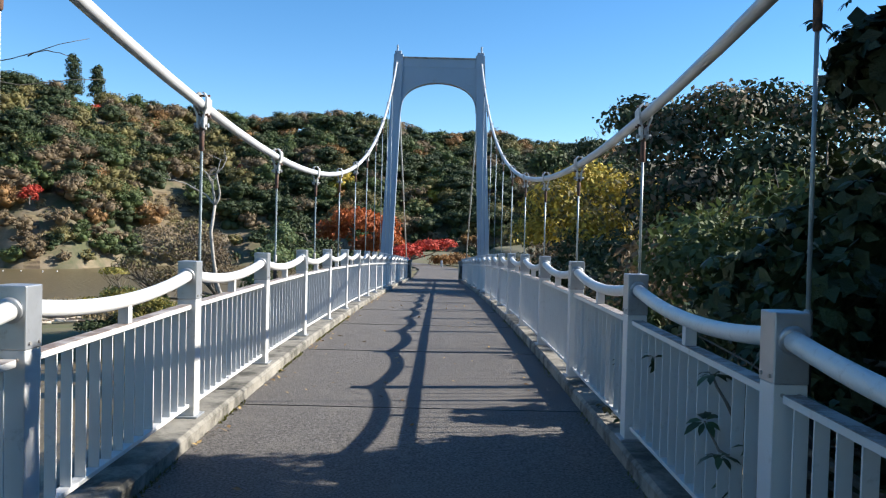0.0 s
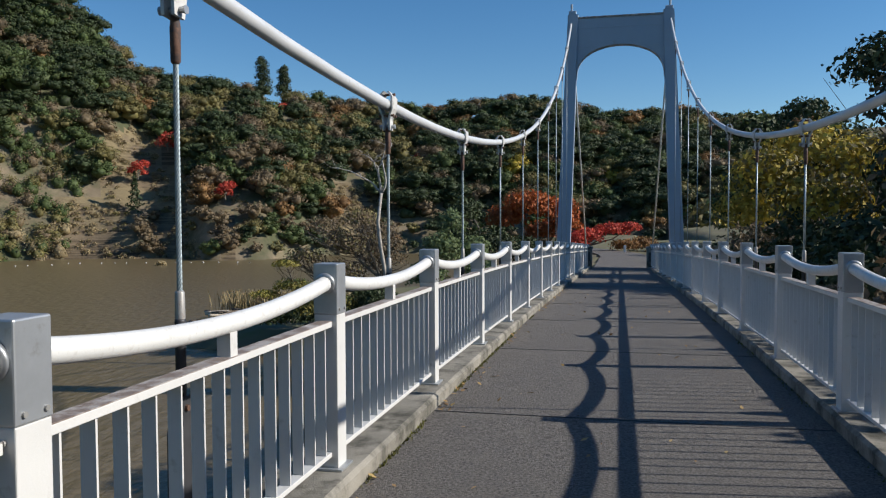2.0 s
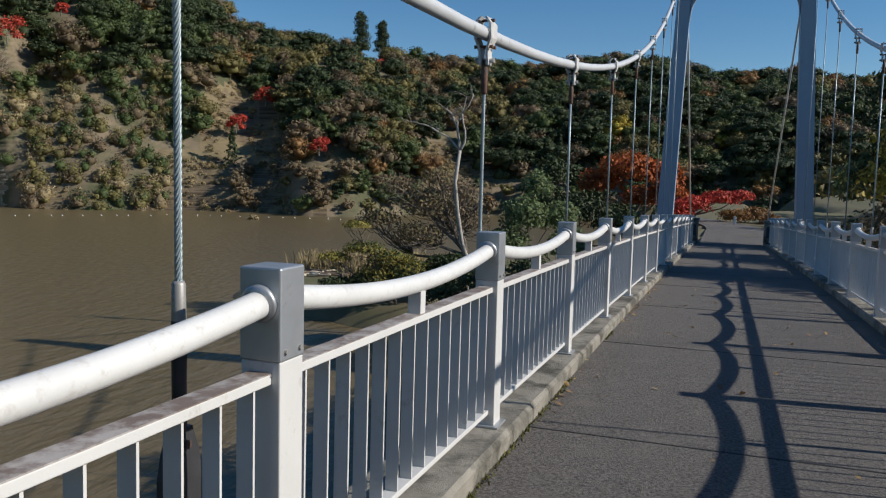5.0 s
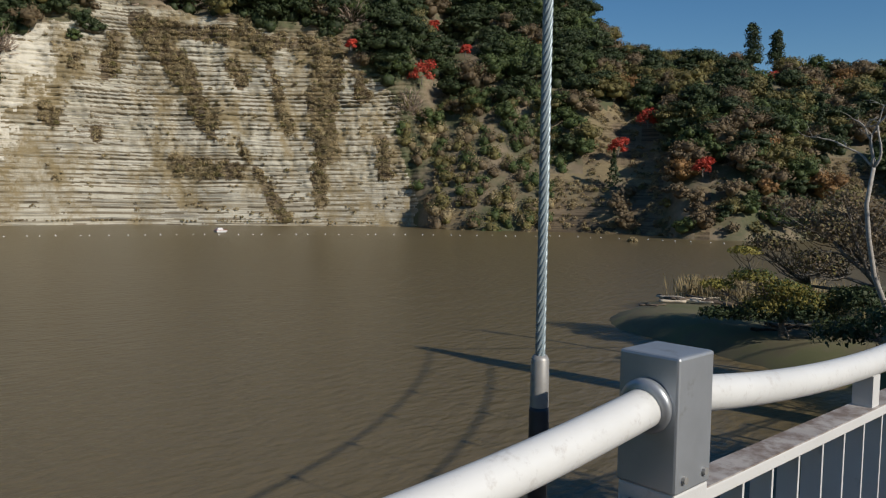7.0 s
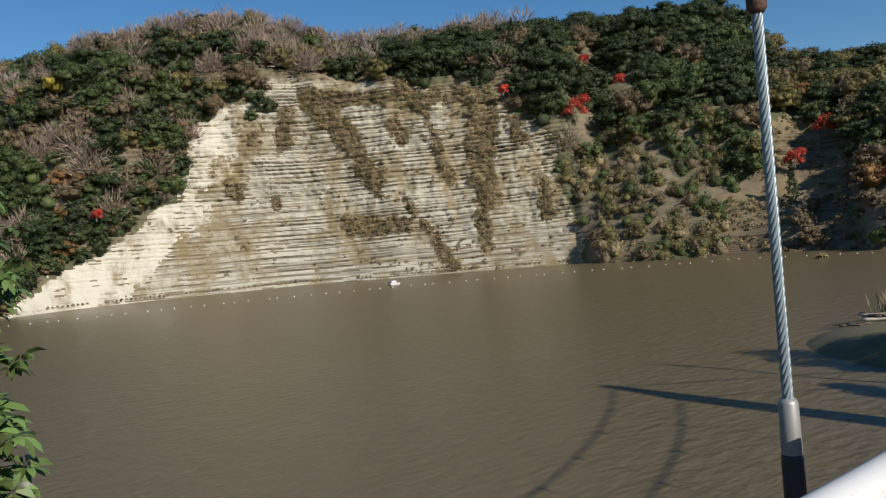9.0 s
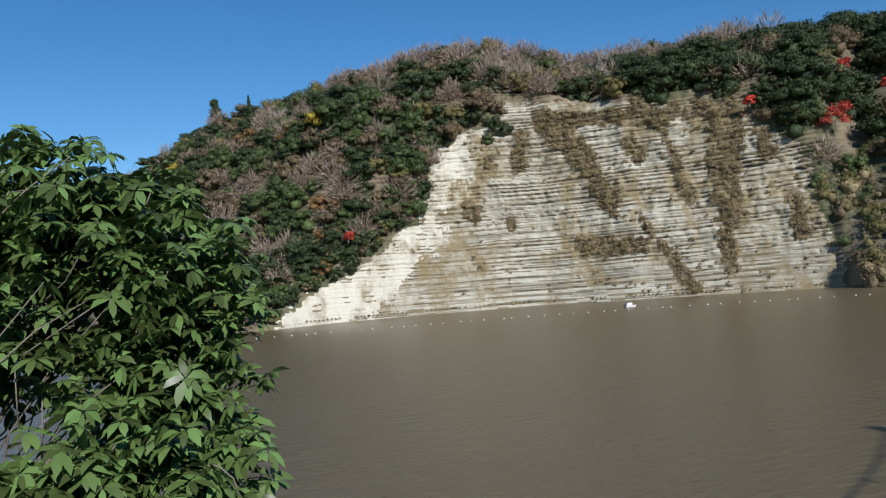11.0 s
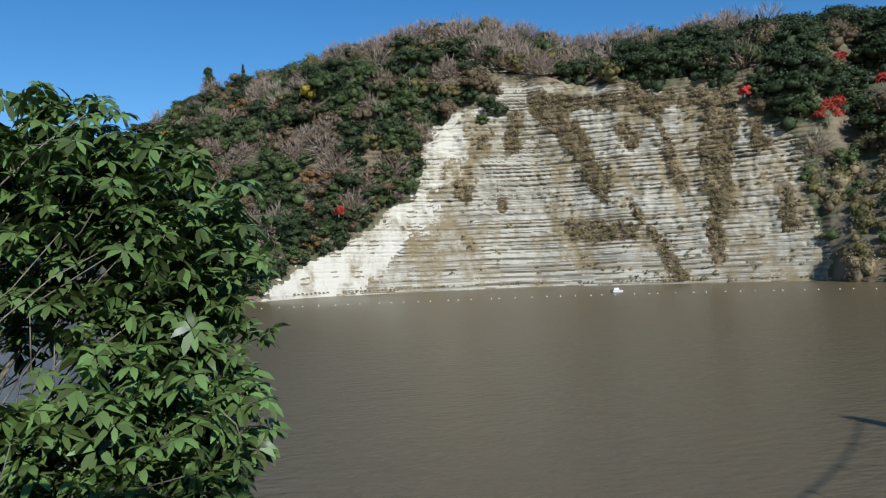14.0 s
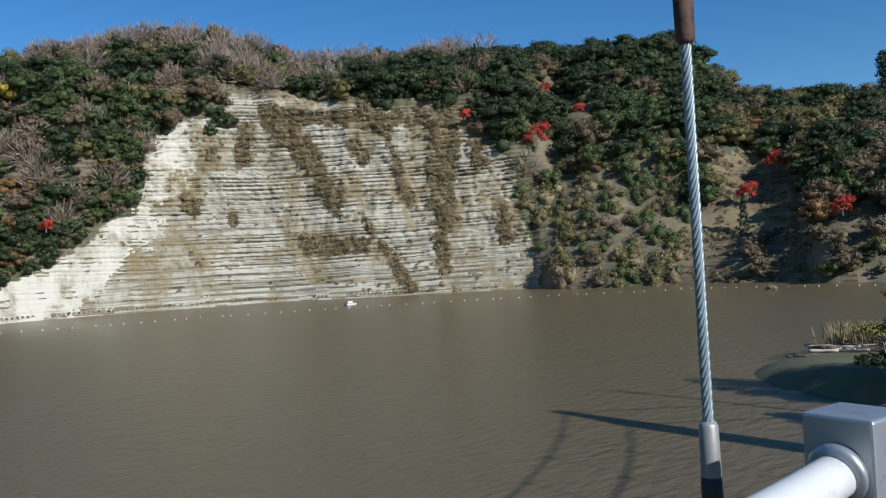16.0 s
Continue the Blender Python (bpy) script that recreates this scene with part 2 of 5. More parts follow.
def tube(bm, pts, radius, seg=12, caps=True):
    """A round tube along points; radius: a number or one for each point."""
    pts = [Vector(p) for p in pts]
    rad = radius if isinstance(radius, (list, tuple)) else [radius] * len(pts)
    rings = []
    ref = None
    for i, p in enumerate(pts):
        d = (pts[min(i + 1, len(pts) - 1)] - pts[max(i - 1, 0)]).normalized()
        if ref is None:
            ref = Vector((0, 0, 1)) if abs(d.z) < 0.9 else Vector((1, 0, 0))
        u = d.cross(ref).normalized()
        v = u.cross(d).normalized()
        ref = v
        rings.append([bm.verts.new(p + rad[i] * (math.cos(a) * u + math.sin(a) * v))
                      for a in (2 * math.pi * k / seg for k in range(seg))])
    for a, b in zip(rings, rings[1:]):
        for k in range(seg):
            bm.faces.new((a[k], a[(k + 1) % seg], b[(k + 1) % seg], b[k]))
    if caps:
        bm.faces.new(rings[0][::-1])
        bm.faces.new(rings[-1])
    return bm


def lathe_z(bm, cx, cy, prof, seg=14):
    return tube(bm, [(cx, cy, z) for z, _ in prof], [r for _, r in prof], seg)


def loft_box(bm, sections):
    """Rectangular sections (cx, cy, z, wx, wy) joined into a solid."""
    rings = []
    for cx, cy, z, wx, wy in sections:
        rings.append([bm.verts.new((cx + sx * wx / 2, cy + sy * wy / 2, z)) for sx, sy in ((-1, -1), (1, -1), (1, 1), (-1, 1))])
    for a, b in zip(rings, rings[1:]):
        for k in range(4):
            bm.faces.new((a[k], a[(k + 1) % 4], b[(k + 1) % 4], b[k]))
    bm.faces.new(rings[0][::-1])
    bm.faces.new(rings[-1])
    return bm


def thing(name, label, category, group="", kind="", at=(0, 0, 0)):
    e = new(name)
    e.empty_display_size = 0.2
    e.location = at
    return tagged(e, label, category, group, kind)


# ---- the bridge ----
XC = 0.07          # centre line
XL, XR = -1.422, 1.568   # centre lines of the two railings
TOWER_Y = 37.4
STEP = 2.2         # post to post
KERB = 0.100       # kerb above the walkway
END_Z, SAG_Z = 0.971, 0.901   # the pipe's height at the posts and half way


def deck_z(y):
    return -0.04 * (math.sqrt(100 + (y - 6) ** 2) - 10)


def strip(name, x0, x1, y0, y1, z_top, z_bot, material, bev=0.0, n=64, kind="structure", label="", category=""):
    """A long beam that follows the deck's rise."""
    bm = bmesh.new()
    sec = [(x0, z_bot), (x1, z_bot), (x1, z_top - bev), (x1 - bev, z_top), (x0 + bev, z_top), (x0, z_top - bev)]
    if not bev:
        sec = [(x0, z_bot), (x1, z_bot), (x1, z_top), (x0, z_top)]
    rings = []
    for i in range(n + 1):
        y = y0 + (y1 - y0) * i / n
        rings.append([bm.verts.new((x, y, z + deck_z(y))) for x, z in sec])
    for a, b in zip(rings, rings[1:]):
        for k in range(len(sec)):
            bm.faces.new((a[k], b[k], b[(k + 1) % len(sec)], a[(k + 1) % len(sec)]))
    bm.faces.new(rings[0])
    bm.faces.new(rings[-1][::-1])
    bmesh.ops.recalc_face_normals(bm, faces=bm.faces)
    return tagged(mesh_ob(name, bm, material), label, category, kind=kind)


Y0, Y1 = -20.0, 41.0
strip("road", -1.27, 1.455, Y0, Y1, 0.0, -0.12, M_ASPHALT, label="worn grey asphalt walkway on the bridge deck", category="road")
for name, a, b in (("kerb_1", -1.72, -1.27), ("kerb_2", 1.455, 1.87)):
    strip(name, a, b, Y0, Y1, KERB, -0.20, M_KERB, 0.022, 120, label="weathered concrete kerb under the railing", category="kerb")
strip("deck_slab", -1.72, 1.87, Y0, Y1, -0.121, -0.34, M_KERB, label="concrete slab that carries the walkway", category="bridge deck")
for name, a, b in (("girder_1", -1.60, -1.35), ("girder_2", 1.49, 1.74)):
    strip(name, a, b, Y0, Y1, -0.341, -0.95, M_TOWER, label="pale blue steel girder under the deck", category="girder")
bm = bmesh.new()
tube(bm, [(-1.93, y, deck_z(y) - 0.42) for y in np.linspace(Y0, Y1, 40)], 0.09, 12)
tagged(mesh_ob("service_pipe", bm, mat("blue_pipe", (0.16, 0.34, 0.62), 0.45, 0, 0.1, 4, (0.3, 0.33, 0.36), 0.66, 6), smooth=True), "light blue service pipe along the deck edge", "pipe")
for i in range(18):
    y = 5.17 + 3.07 * (i - 6)
    bm = box(bmesh.new(), -1.265, 1.45, y - 0.008, y + 0.008, -0.01, 0.003)
    ob = tagged(mesh_ob("expansion_joint", bm, M_SEAM), "thin dark joint across the asphalt", "joint", "joints of the deck", "structure")
    ob.location.z = deck_z(y)


def railing_post(at):
    t = thing("railing_post", "square white steel railing post with a grey sleeve cap", "railing post", "posts of the railings", at=at)
    h, s = 1.071, 0.0625
    part("shaft", box(bmesh.new(), -s, s, -s, s, 0.012, h - 0.262, 0.004), M_PAINT, t)
    part("cap_sleeve", box(bmesh.new(), -s - 0.003, s + 0.003, -s - 0.003, s + 0.003, h - 0.262, h, 0.006), M_GALV, t, "grey metal sleeve with a flat top")
    part("base_plate", box(bmesh.new(), -0.09, 0.09, -0.09, 0.09, 0.0, 0.014, 0.003), M_GALV, t)
    for sy in (-1, 1):
        bm = bmesh.new()
        tube(bm, [(0, sy * (s + 0.001), END_Z), (0, sy * (s + 0.012), END_Z - 0.001), (0, sy * (s + 0.016), END_Z - 0.002)], [0.054, 0.054, 0.046], 24)
        part("collar", bm, M_GALV, t, "round grey collar round the handrail", True)
        for dx in (-0.03, 0.03):
            bm = bmesh.new()
            tube(bm, [(dx, sy * s, h - 0.30), (dx, sy * (s + 0.008), h - 0.30)], 0.008, 8)
            part("bolt", bm, M_SOCKET, t)
    for dy in (-0.038, 0.038):
        for sx in (-1, 1):
            bm = bmesh.new()
            tube(bm, [(sx * s, dy, h - 0.235), (sx * (s + 0.010), dy, h - 0.235)], 0.008, 8)
            part("bolt", bm, M_SOCKET, t)
    return t


def railing_panel(at):
    """From one post's centre to the next, along +y."""
    t = thing("guard_railing", "white railing section of flat bars under a sagging pipe handrail", "railing", "panels of the railings", at=at)
    a, b = 0.064, STEP - 0.064
    part("top_rail", box(bmesh.new(), -0.036, 0.036, a, b, 0.746, 0.775, 0.003), M_PAINT, t)
    part("top_plate", box(bmesh.new(), -0.0355, 0.0355, a + 0.001, b - 0.001, 0.7752, 0.7785), M_RUSTTOP, t, "upper face of the rail, brown with grime")
    part("bottom_rail", box(bmesh.new(), -0.030, 0.030, a, b, 0.072, 0.096, 0.003), M_PAINT, t)
    first = None
    for i in range(14):
        y = 0.0625 + (STEP - 0.125) * (i + 0.5) / 14
        if first is None:
            first = part("baluster", box(bmesh.new(), -0.026, 0.026, -0.0045, 0.0045, 0.094, 0.748), M_PAINT, t)
            ob = first
        else:
            ob = new("baluster", first.data)
            ob.parent = t
        ob.location = (0, y, 0)
    pts = []
    for i in range(25):
        f = i / 24
        y = a - 0.01 + (b - a + 0.02) * f
        pts.append((0, y, END_Z - (END_Z - SAG_Z) * (1 - (2 * f - 1) ** 2)))
    bm = bmesh.new()
    tube(bm, pts, 0.0385, 20)
    part("handrail", bm, M_PIPE, t, "sagging white pipe with worn paint", True)
    part("bracket", box(bmesh.new(), -0.028, 0.028, STEP / 2 - 0.028, STEP / 2 + 0.028, 0.777, SAG_Z - 0.030), M_PAINT, t)
    return t


def railing(x, y_first, n):
    base = railing_post((x, y_first, deck_z(y_first) + KERB))
    panel = railing_panel((x, y_first, deck_z(y_first) + KERB))
    for i in range(n):
        y = y_first + STEP * i
        z = deck_z(y) + KERB
        slope = math.degrees(math.atan((deck_z(y + STEP) - deck_z(y)) / STEP))
        if i == 0:
            panel.matrix_basis = pose(x, y, z, slope)
        else:
            copy_thing(base, pose(x, y, z))
            if i < n - 1:
                copy_thing(panel, pose(x, y, z, slope))


railing(XL, 4.4 - 0.0625 - STEP * 10, 28)
railing(XR, 4.07 - 0.0625 - STEP * 10, 28)


# ---- cables, clamps, hangers ----
def cable_at(side, y):
    """Centre of the main cable on one side (-1 or 1) over the deck at y."""
    u = (y - 9.5) / (TOWER_Y - 9.5)
    return Vector((XC + side * (1.834 + 0.23 * u * u) + (0.11 * max(0.0, 1 - u * u) if side > 0 else 0.0), y, 2.30 + 7.55 * u * u))


def main_cable(side):
    t = thing("suspension_cable", "thick pale grey main cable of the suspension bridge", "bridge cable", "main cables")
    far_y, near_y = TOWER_Y, 19.0 - TOWER_Y
    bm = bmesh.new()
    tube(bm, [cable_at(side, near_y + (far_y - near_y) * i / 60) for i in range(61)], 0.043, 14)
    part("span", bm, M_CABLE, t, smooth=True)
    for y, end in ((far_y, 62.0), (near_y, -40.0)):
        bm = bmesh.new()
        tube(bm, [cable_at(side, y), Vector((XC + side * 2.3, end, -2.2))], 0.043, 10)
        part("backstay", bm, M_CABLE, t, smooth=True)


def rope(bm, x, y, z0, z1, near):
    """Six strands laid round a core."""
    if not near:
        return lathe_z(bm, x, y, [(z0, 0.0115), (z1, 0.0115)], 8)
    lathe_z(bm, x, y, [(z0, 0.0066), (z1, 0.0066)], 8)
    n = int((z1 - z0) / 0.014)
    for k in range(6):
        pts = []
        for i in range(n + 1):
            z = z0 + (z1 - z0) * i / n
            a = 2 * math.pi * (z / 0.13 + k / 6)
            pts.append((x + 0.0080 * math.cos(a), y + 0.0080 * math.sin(a), z))
        tube(bm, pts, 0.0044, 6, False)
    return bm


def hanger(side, y):
    p = cable_at(side, y)
    near = -1 < y < 13 and side < 0
    dz = deck_z(y)
    t = thing("hanger", "twisted steel hanger rope with rusty sockets and a bolted cable clamp", "hanger rope", "hangers of the bridge", at=(p.x, y, dz - 0.15))
    top, low = p.z - 0.15 - dz + 0.15, 0.15
    zt, zs = p.z - dz + 0.15, 0.15 + 1.10
    slope = math.atan((cable_at(side, y + 0.2).z - cable_at(side, y - 0.2).z) / 0.4)
    part("rope", rope(bmesh.new(), 0, 0, zs - 0.02, zt - 0.30, near), M_ROPE, t, "grey green twisted wire rope", True)
    bm = bmesh.new()
    lathe_z(bm, 0, 0, [(zt - 0.39, 0.014), (zt - 0.38, 0.021), (zt - 0.24, 0.023), (zt - 0.17, 0.015)], 14)
    part("upper_socket", bm, M_RUST, t, "rust brown upper socket", True)
    bm = bmesh.new()
    lathe_z(bm, 0, 0, [(zs - 0.30, 0.020), (zs - 0.11, 0.022), (zs - 0.01, 0.021), (zs, 0.016)], 14)
    part("lower_socket", bm, M_SOCKET, t, "grey lower socket", True)
    bm = bmesh.new()
    lathe_z(bm, 0, 0, [(zs - 0.46, 0.022), (zs - 0.13, 0.0235), (zs - 0.12, 0.022)], 14)
    part("socket_sleeve", bm, M_DARKSTEEL, t, "black painted sleeve", True)
    bm = bmesh.new()
    loft_box(bm, [(0, 0, 0.0, 0.05, 0.16), (0, 0, zs - 0.60, 0.05, 0.15), (0, 0, zs - 0.52, 0.045, 0.12), (0, 0, zs - 0.45, 0.04, 0.07)])
    part("fork", bm, M_DARKSTEEL, t, "black fork plate on the deck edge")
    bm = bmesh.new()
    tube(bm, [(-0.035, 0, zs - 0.50), (0.035, 0, zs - 0.50)], 0.014, 8)
    part("pin", bm, M_RUST, t)
    rot = Matrix.Translation((0, 0, zt)) @ Matrix.Rotation(slope, 4, "X")
    for sx in (-1, 1):
        bm = bmesh.new()
        prof = [(0.060, 0.105), (0.075, 0.06), (0.065, -0.03), (0.052, -0.10), (0.040, -0.20), (-0.040, -0.20), (-0.052, -0.10), (-0.065, -0.03), (-0.075, 0.06), (-0.060, 0.105)]
        inner = [0.010 if z > 0.07 else 0.044 if z > -0.05 else 0.016 for _, z in prof]
        va = [bm.verts.new((sx * i, yy, z)) for (yy, z), i in zip(prof, inner)]
        vb = [bm.verts.new((sx * (i + 0.016), yy, z)) for (yy, z), i in zip(prof, inner)]
        for k in range(len(prof)):
            j = (k + 1) % len(prof)
            bm.faces.new((va[k], va[j], vb[j], vb[k]))
        n = len(prof)
        for vv in (va, vb):
            for k in range(n // 2 - 1):
                bm.faces.new((vv[k], vv[k + 1], vv[n - 2 - k], vv[n - 1 - k]))
        bmesh.ops.recalc_face_normals(bm, faces=bm.faces)
        bm.transform(rot)
        part("clamp_plate", bm, M_CLAMP, t, "bent clamp plate over the main cable")
    for yy, zz in ((0.0, 0.085), (0.035, -0.085), (-0.035, -0.085), (0.0, -0.17)):
        bm = bmesh.new()
        r = 0.013 if zz > -0.15 else 0.020
        tube(bm, [(-0.062, yy, zz), (-0.045, yy, zz), (0.045, yy, zz), (0.062, yy, zz)], [r, r * 0.7, r * 0.7, r], 8)
        bm.transform(rot)
        part("bolt", bm, M_RUST if zz > -0.15 else M_GALV, t)


for side in (-1, 1):
    main_cable(side)
    for k in range(-6, 10):
        hanger(side, 5.678 + 3.087 * k)


# ---- towers ----
def tower(y, name):
    t = thing(name, "pale blue steel bridge tower with an arched portal beam", "bridge tower", "towers of the bridge", at=(XC, y, 0))
    zb, zt = deck_z(y) - 5.5, 10.1
    for sx in (-1, 1):
        bm = bmesh.new()
        loft_box(bm, [(sx * (2.03 + 0.040 * (8.8 - z)), 0, z, 0.56 - 0.012 * z, 0.80 - 0.014 * z) for z in (zb, 0.0, 4.0, 8.0, zt)])
        bmesh.ops.bevel(bm, geom=[e for e in bm.edges if abs((e.verts[0].co - e.verts[1].co).normalized().z) > 0.8], offset=0.03, segments=2, affect="EDGES")
        part("leg", bm, M_TOWER, t)
        bm = box(bmesh.new(), sx * 2.0 - 0.16, sx * 2.0 + 0.16, -0.3, 0.3, zt, zt + 0.16, 0.03)
        tube(bm, [(sx * 2.05, 0, zt + 0.16), (sx * 2.05, 0, zt + 0.5)], 0.05, 8)
        part("saddle", bm, M_TOWER, t, "cable saddle on the tower leg")
    # portal beam with an arch cut into its lower edge
    bm = bmesh.new()
    half, n = 1.82, 28
    top = zt - 0.18
    front, back = [], []
    for yy, store in ((-0.22, front), (0.22, back)):
        for i in range(n + 1):
            a = math.pi * i / n
            xx = -half * math.cos(a)
            zz = 7.35 + 1.42 * max(math.sin(a), 0.0) ** 0.75
            store.append((bm.verts.new((xx, yy, zz)), bm.verts.new((xx, yy, top))))
    for store in (front, back):
        for (a, b), (c, d) in zip(store, store[1:]):
            bm.faces.new((a, c, d, b))
    for k in (0, 1):
        for i in range(n):
            bm.faces.new((front[i][k], front[i + 1][k], back[i + 1][k], back[i][k]))
    bmesh.ops.recalc_face_normals(bm, faces=bm.faces)
    part("portal_beam", bm, M_TOWER, t)
    part("beam_cap", box(bmesh.new(), -1.86, 1.86, -0.27, 0.27, top, top + 0.07, 0.01), M_RUSTTOP, t, "stained ledge along the beam")
    for z in (top - 0.42, top - 1.25):
        w = half - 0.02
        segs = ((-w, w),) if z > 8.85 else ((-w, -1.32), (1.32, w))
        for a, b in segs:
            part("weld_strip", box(bmesh.new(), a, b, -0.236, -0.221, z, z + 0.05), M_TOWER, t)
    for i in range(5):
        xx = -1.2 + 0.6 * i
        part("stiffener", box(bmesh.new(), xx - 0.015, xx + 0.015, -0.234, -0.221, top - 1.2 if abs(xx) > 1 else top - 1.1, top), M_TOWER, t)


tower(TOWER_Y, "bridge_tower")
tower(19.0 - TOWER_Y, "bridge_tower")


# ---- land and water ----
WATER = -6.5
CX, CY = -0.8, 7.4     # the middle of the bay's shore
SKYLINE = ((-70, 7), (-30, 7.5), (-15, 7), (-9, 7.1), (-5, 7.8), (1, 7.8), (6, 8.8), (8, 9), (12, 8.3), (18, 8.6), (22, 9), (28, 9.6), (31, 10.1), (34, 10.4),
           (37, 13.1), (38.6, 14.0), (42, 14.4), (47, 14.2), (50, 15.0), (54.5, 15.2), (59, 14.9), (62, 15.2), (64.3, 14.6), (67, 15.6), (70, 16.2), (72, 16.9),
           (78, 16.0), (84, 14.6), (87, 13.6), (91, 12.8), (93, 11.5), (96, 9.7), (99, 7), (105, 4.5), (115, 3), (150, 2.5))
SHORE = ((-70, 165), (18, 170), (22, 163), (26, 151), (29.6, 151), (31.2, 160), (38, 169), (42, 168), (47, 171), (49.2, 182), (55, 182), (62, 182), (68, 187), (75, 185),
         (84, 180), (89, 171), (94, 172), (98, 260), (104, 420), (150, 520))
TABLES = {id(tab): (np.array([p[0] for p in tab], float), np.array([p[1] for p in tab], float)) for tab in (SKYLINE, SHORE)}


def table(tab, a):
    xs, ys = TABLES[id(tab)]
    return float(np.interp(a, xs, ys))


def smooth01(a, b, x):
    u = min(max((x - a) / (b - a), 0.0), 1.0)
    return u * u * (3 - 2 * u)


def cliffness(az):
    return smooth01(46.5, 50.0, az) * (1 - smooth01(82, 91, az))


def fn(x, y, z, s):
    return noise.noise((x * s, y * s, z * s))


# beds of the cliff: top height, soft or hard, and how far each stands out
bed_rng = np.random.default_rng(71)
BEDS = [(-12.0, False, 0.0)]
while BEDS[-1][0] < 60:
    soft = not BEDS[-1][1]
    thick = bed_rng.uniform(0.18, 0.46) if soft else bed_rng.uniform(0.35, 1.05) * (1.5 if bed_rng.random() < 0.2 else 1.0)
    BEDS.append((BEDS[-1][0] + thick, soft, bed_rng.uniform(0.30, 0.75) if soft else bed_rng.uniform(-0.30, 0.15)))
BED_TOP = np.array([b[0] for b in BEDS])


def bed_at(az, z):
    """The bed that crops out at a height; the beds rise and fall gently along the cliff."""
    zz = z + 0.055 * (az - 62) + 0.9 * math.sin((az - 50) * 0.11) + 0.35 * fn(az, 0, 2, 0.22)
    return BEDS[min(int(np.searchsorted(BED_TOP, zz)), len(BEDS) - 1)]


def far_point(az, p):
    """A point of the far shore: az degrees left of the bridge's line, p from 0 (under water) to 1.4 (behind the ridge)."""
    c = cliffness(az)
    R = table(SHORE, az) + (2.5 - 1.9 * c) * fn(az, 0, 0, 0.35) + 0.2 * fn(az, 5, 0, 1.3)
    L = 95 * (1 - c) + 42 * c
    top = 1.4 + (R + L) * math.tan(radians(table(SKYLINE, az))) - 6.4
    tall = top - WATER
    if p < 0.04:
        return R - 6 * (0.04 - p) / 0.04, WATER - 2.5 * (0.04 - p) / 0.04, R, c
    u = (p - 0.04) / 0.96
    if u <= 1:
        hs = 1 - (1 - u) ** 1.5
        rs = u
        if u < 0.62:
            hc, rc = 0.80 * u / 0.62, 0.36 * u / 0.62
        else:
            k = (u - 0.62) / 0.38
            hc, rc = 0.80 + 0.20 * k, 0.36 + 0.64 * k
        h, rr = hs * (1 - c) + hc * c, rs * (1 - c) + rc * c
    else:
        h, rr = 1 - 0.25 * (u - 1), 1 + 2.0 * (u - 1)
    z = WATER + tall * h
    r = R + L * rr
    rise = min(1, 5 * u)
    r += fn(az, 0, z, 0.06) * (6.0 if c < 0.5 else 3.0) * min(1, 4 * u)
    if c > 0.05:
        ribs = 1.1 * fn(az * 0.9, 3, z * 0.22, 0.5) + 0.7 * fn(az * 1.4, 8, z * 0.3, 0.9) + 0.35 * fn(az * 4, 9, z * 0.8, 0.8)
        _, soft, out = bed_at(az, z)
        bite = 0.5 + 0.9 * fn(az * 2.2, z * 0.5, 4, 0.5) + 0.4
        r += c * rise * (ribs + (out * bite if soft else out + 0.22 * fn(az * 5, z * 2, 3, 0.7)))
    return r, z, R, c


def elevation(z, r):
    return math.degrees(math.atan2(z - 1.5, r))


def rock_edge(el):
    """Where the woods begin beside the bare rock."""
    return float(np.interp(el, (-3, -0.8, 1.0, 2.6, 3.6, 4.4, 6.6, 9, 10.4, 10.8, 12.2), (88.8, 86.2, 82.2, 79.4, 79.0, 77.0, 76.4, 75.6, 74.2, 70.8, 70.2)))


def bare_rock(az, z, r):
    el = elevation(z, r)
    if not 47.5 < az < 90:
        return False
    jag = 0.5 * fn(az * 1.5, el * 2, 1, 0.9) + 0.35 * fn(az * 4, el * 5, 5, 0.9)
    left = rock_edge(el)
    right = np.interp(el, (-2.6, -0.2, 1.8, 3.8, 5, 7.4, 8.3, 10.6), (48.6, 48.8, 49.6, 50.3, 49.9, 50.8, 52.5, 55.5))
    top = np.interp(az, (48, 54, 57, 61, 64, 70, 76), (10.5, 10.8, 10.6, 11.2, 11.7, 12.2, 11))
    return right + jag < az < left + jag * 1.6 and el < top + 0.7 * jag


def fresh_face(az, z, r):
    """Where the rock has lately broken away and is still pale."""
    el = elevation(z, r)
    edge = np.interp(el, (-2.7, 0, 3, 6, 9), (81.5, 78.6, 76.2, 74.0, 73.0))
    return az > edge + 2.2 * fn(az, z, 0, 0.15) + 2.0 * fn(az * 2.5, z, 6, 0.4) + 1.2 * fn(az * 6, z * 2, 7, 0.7)


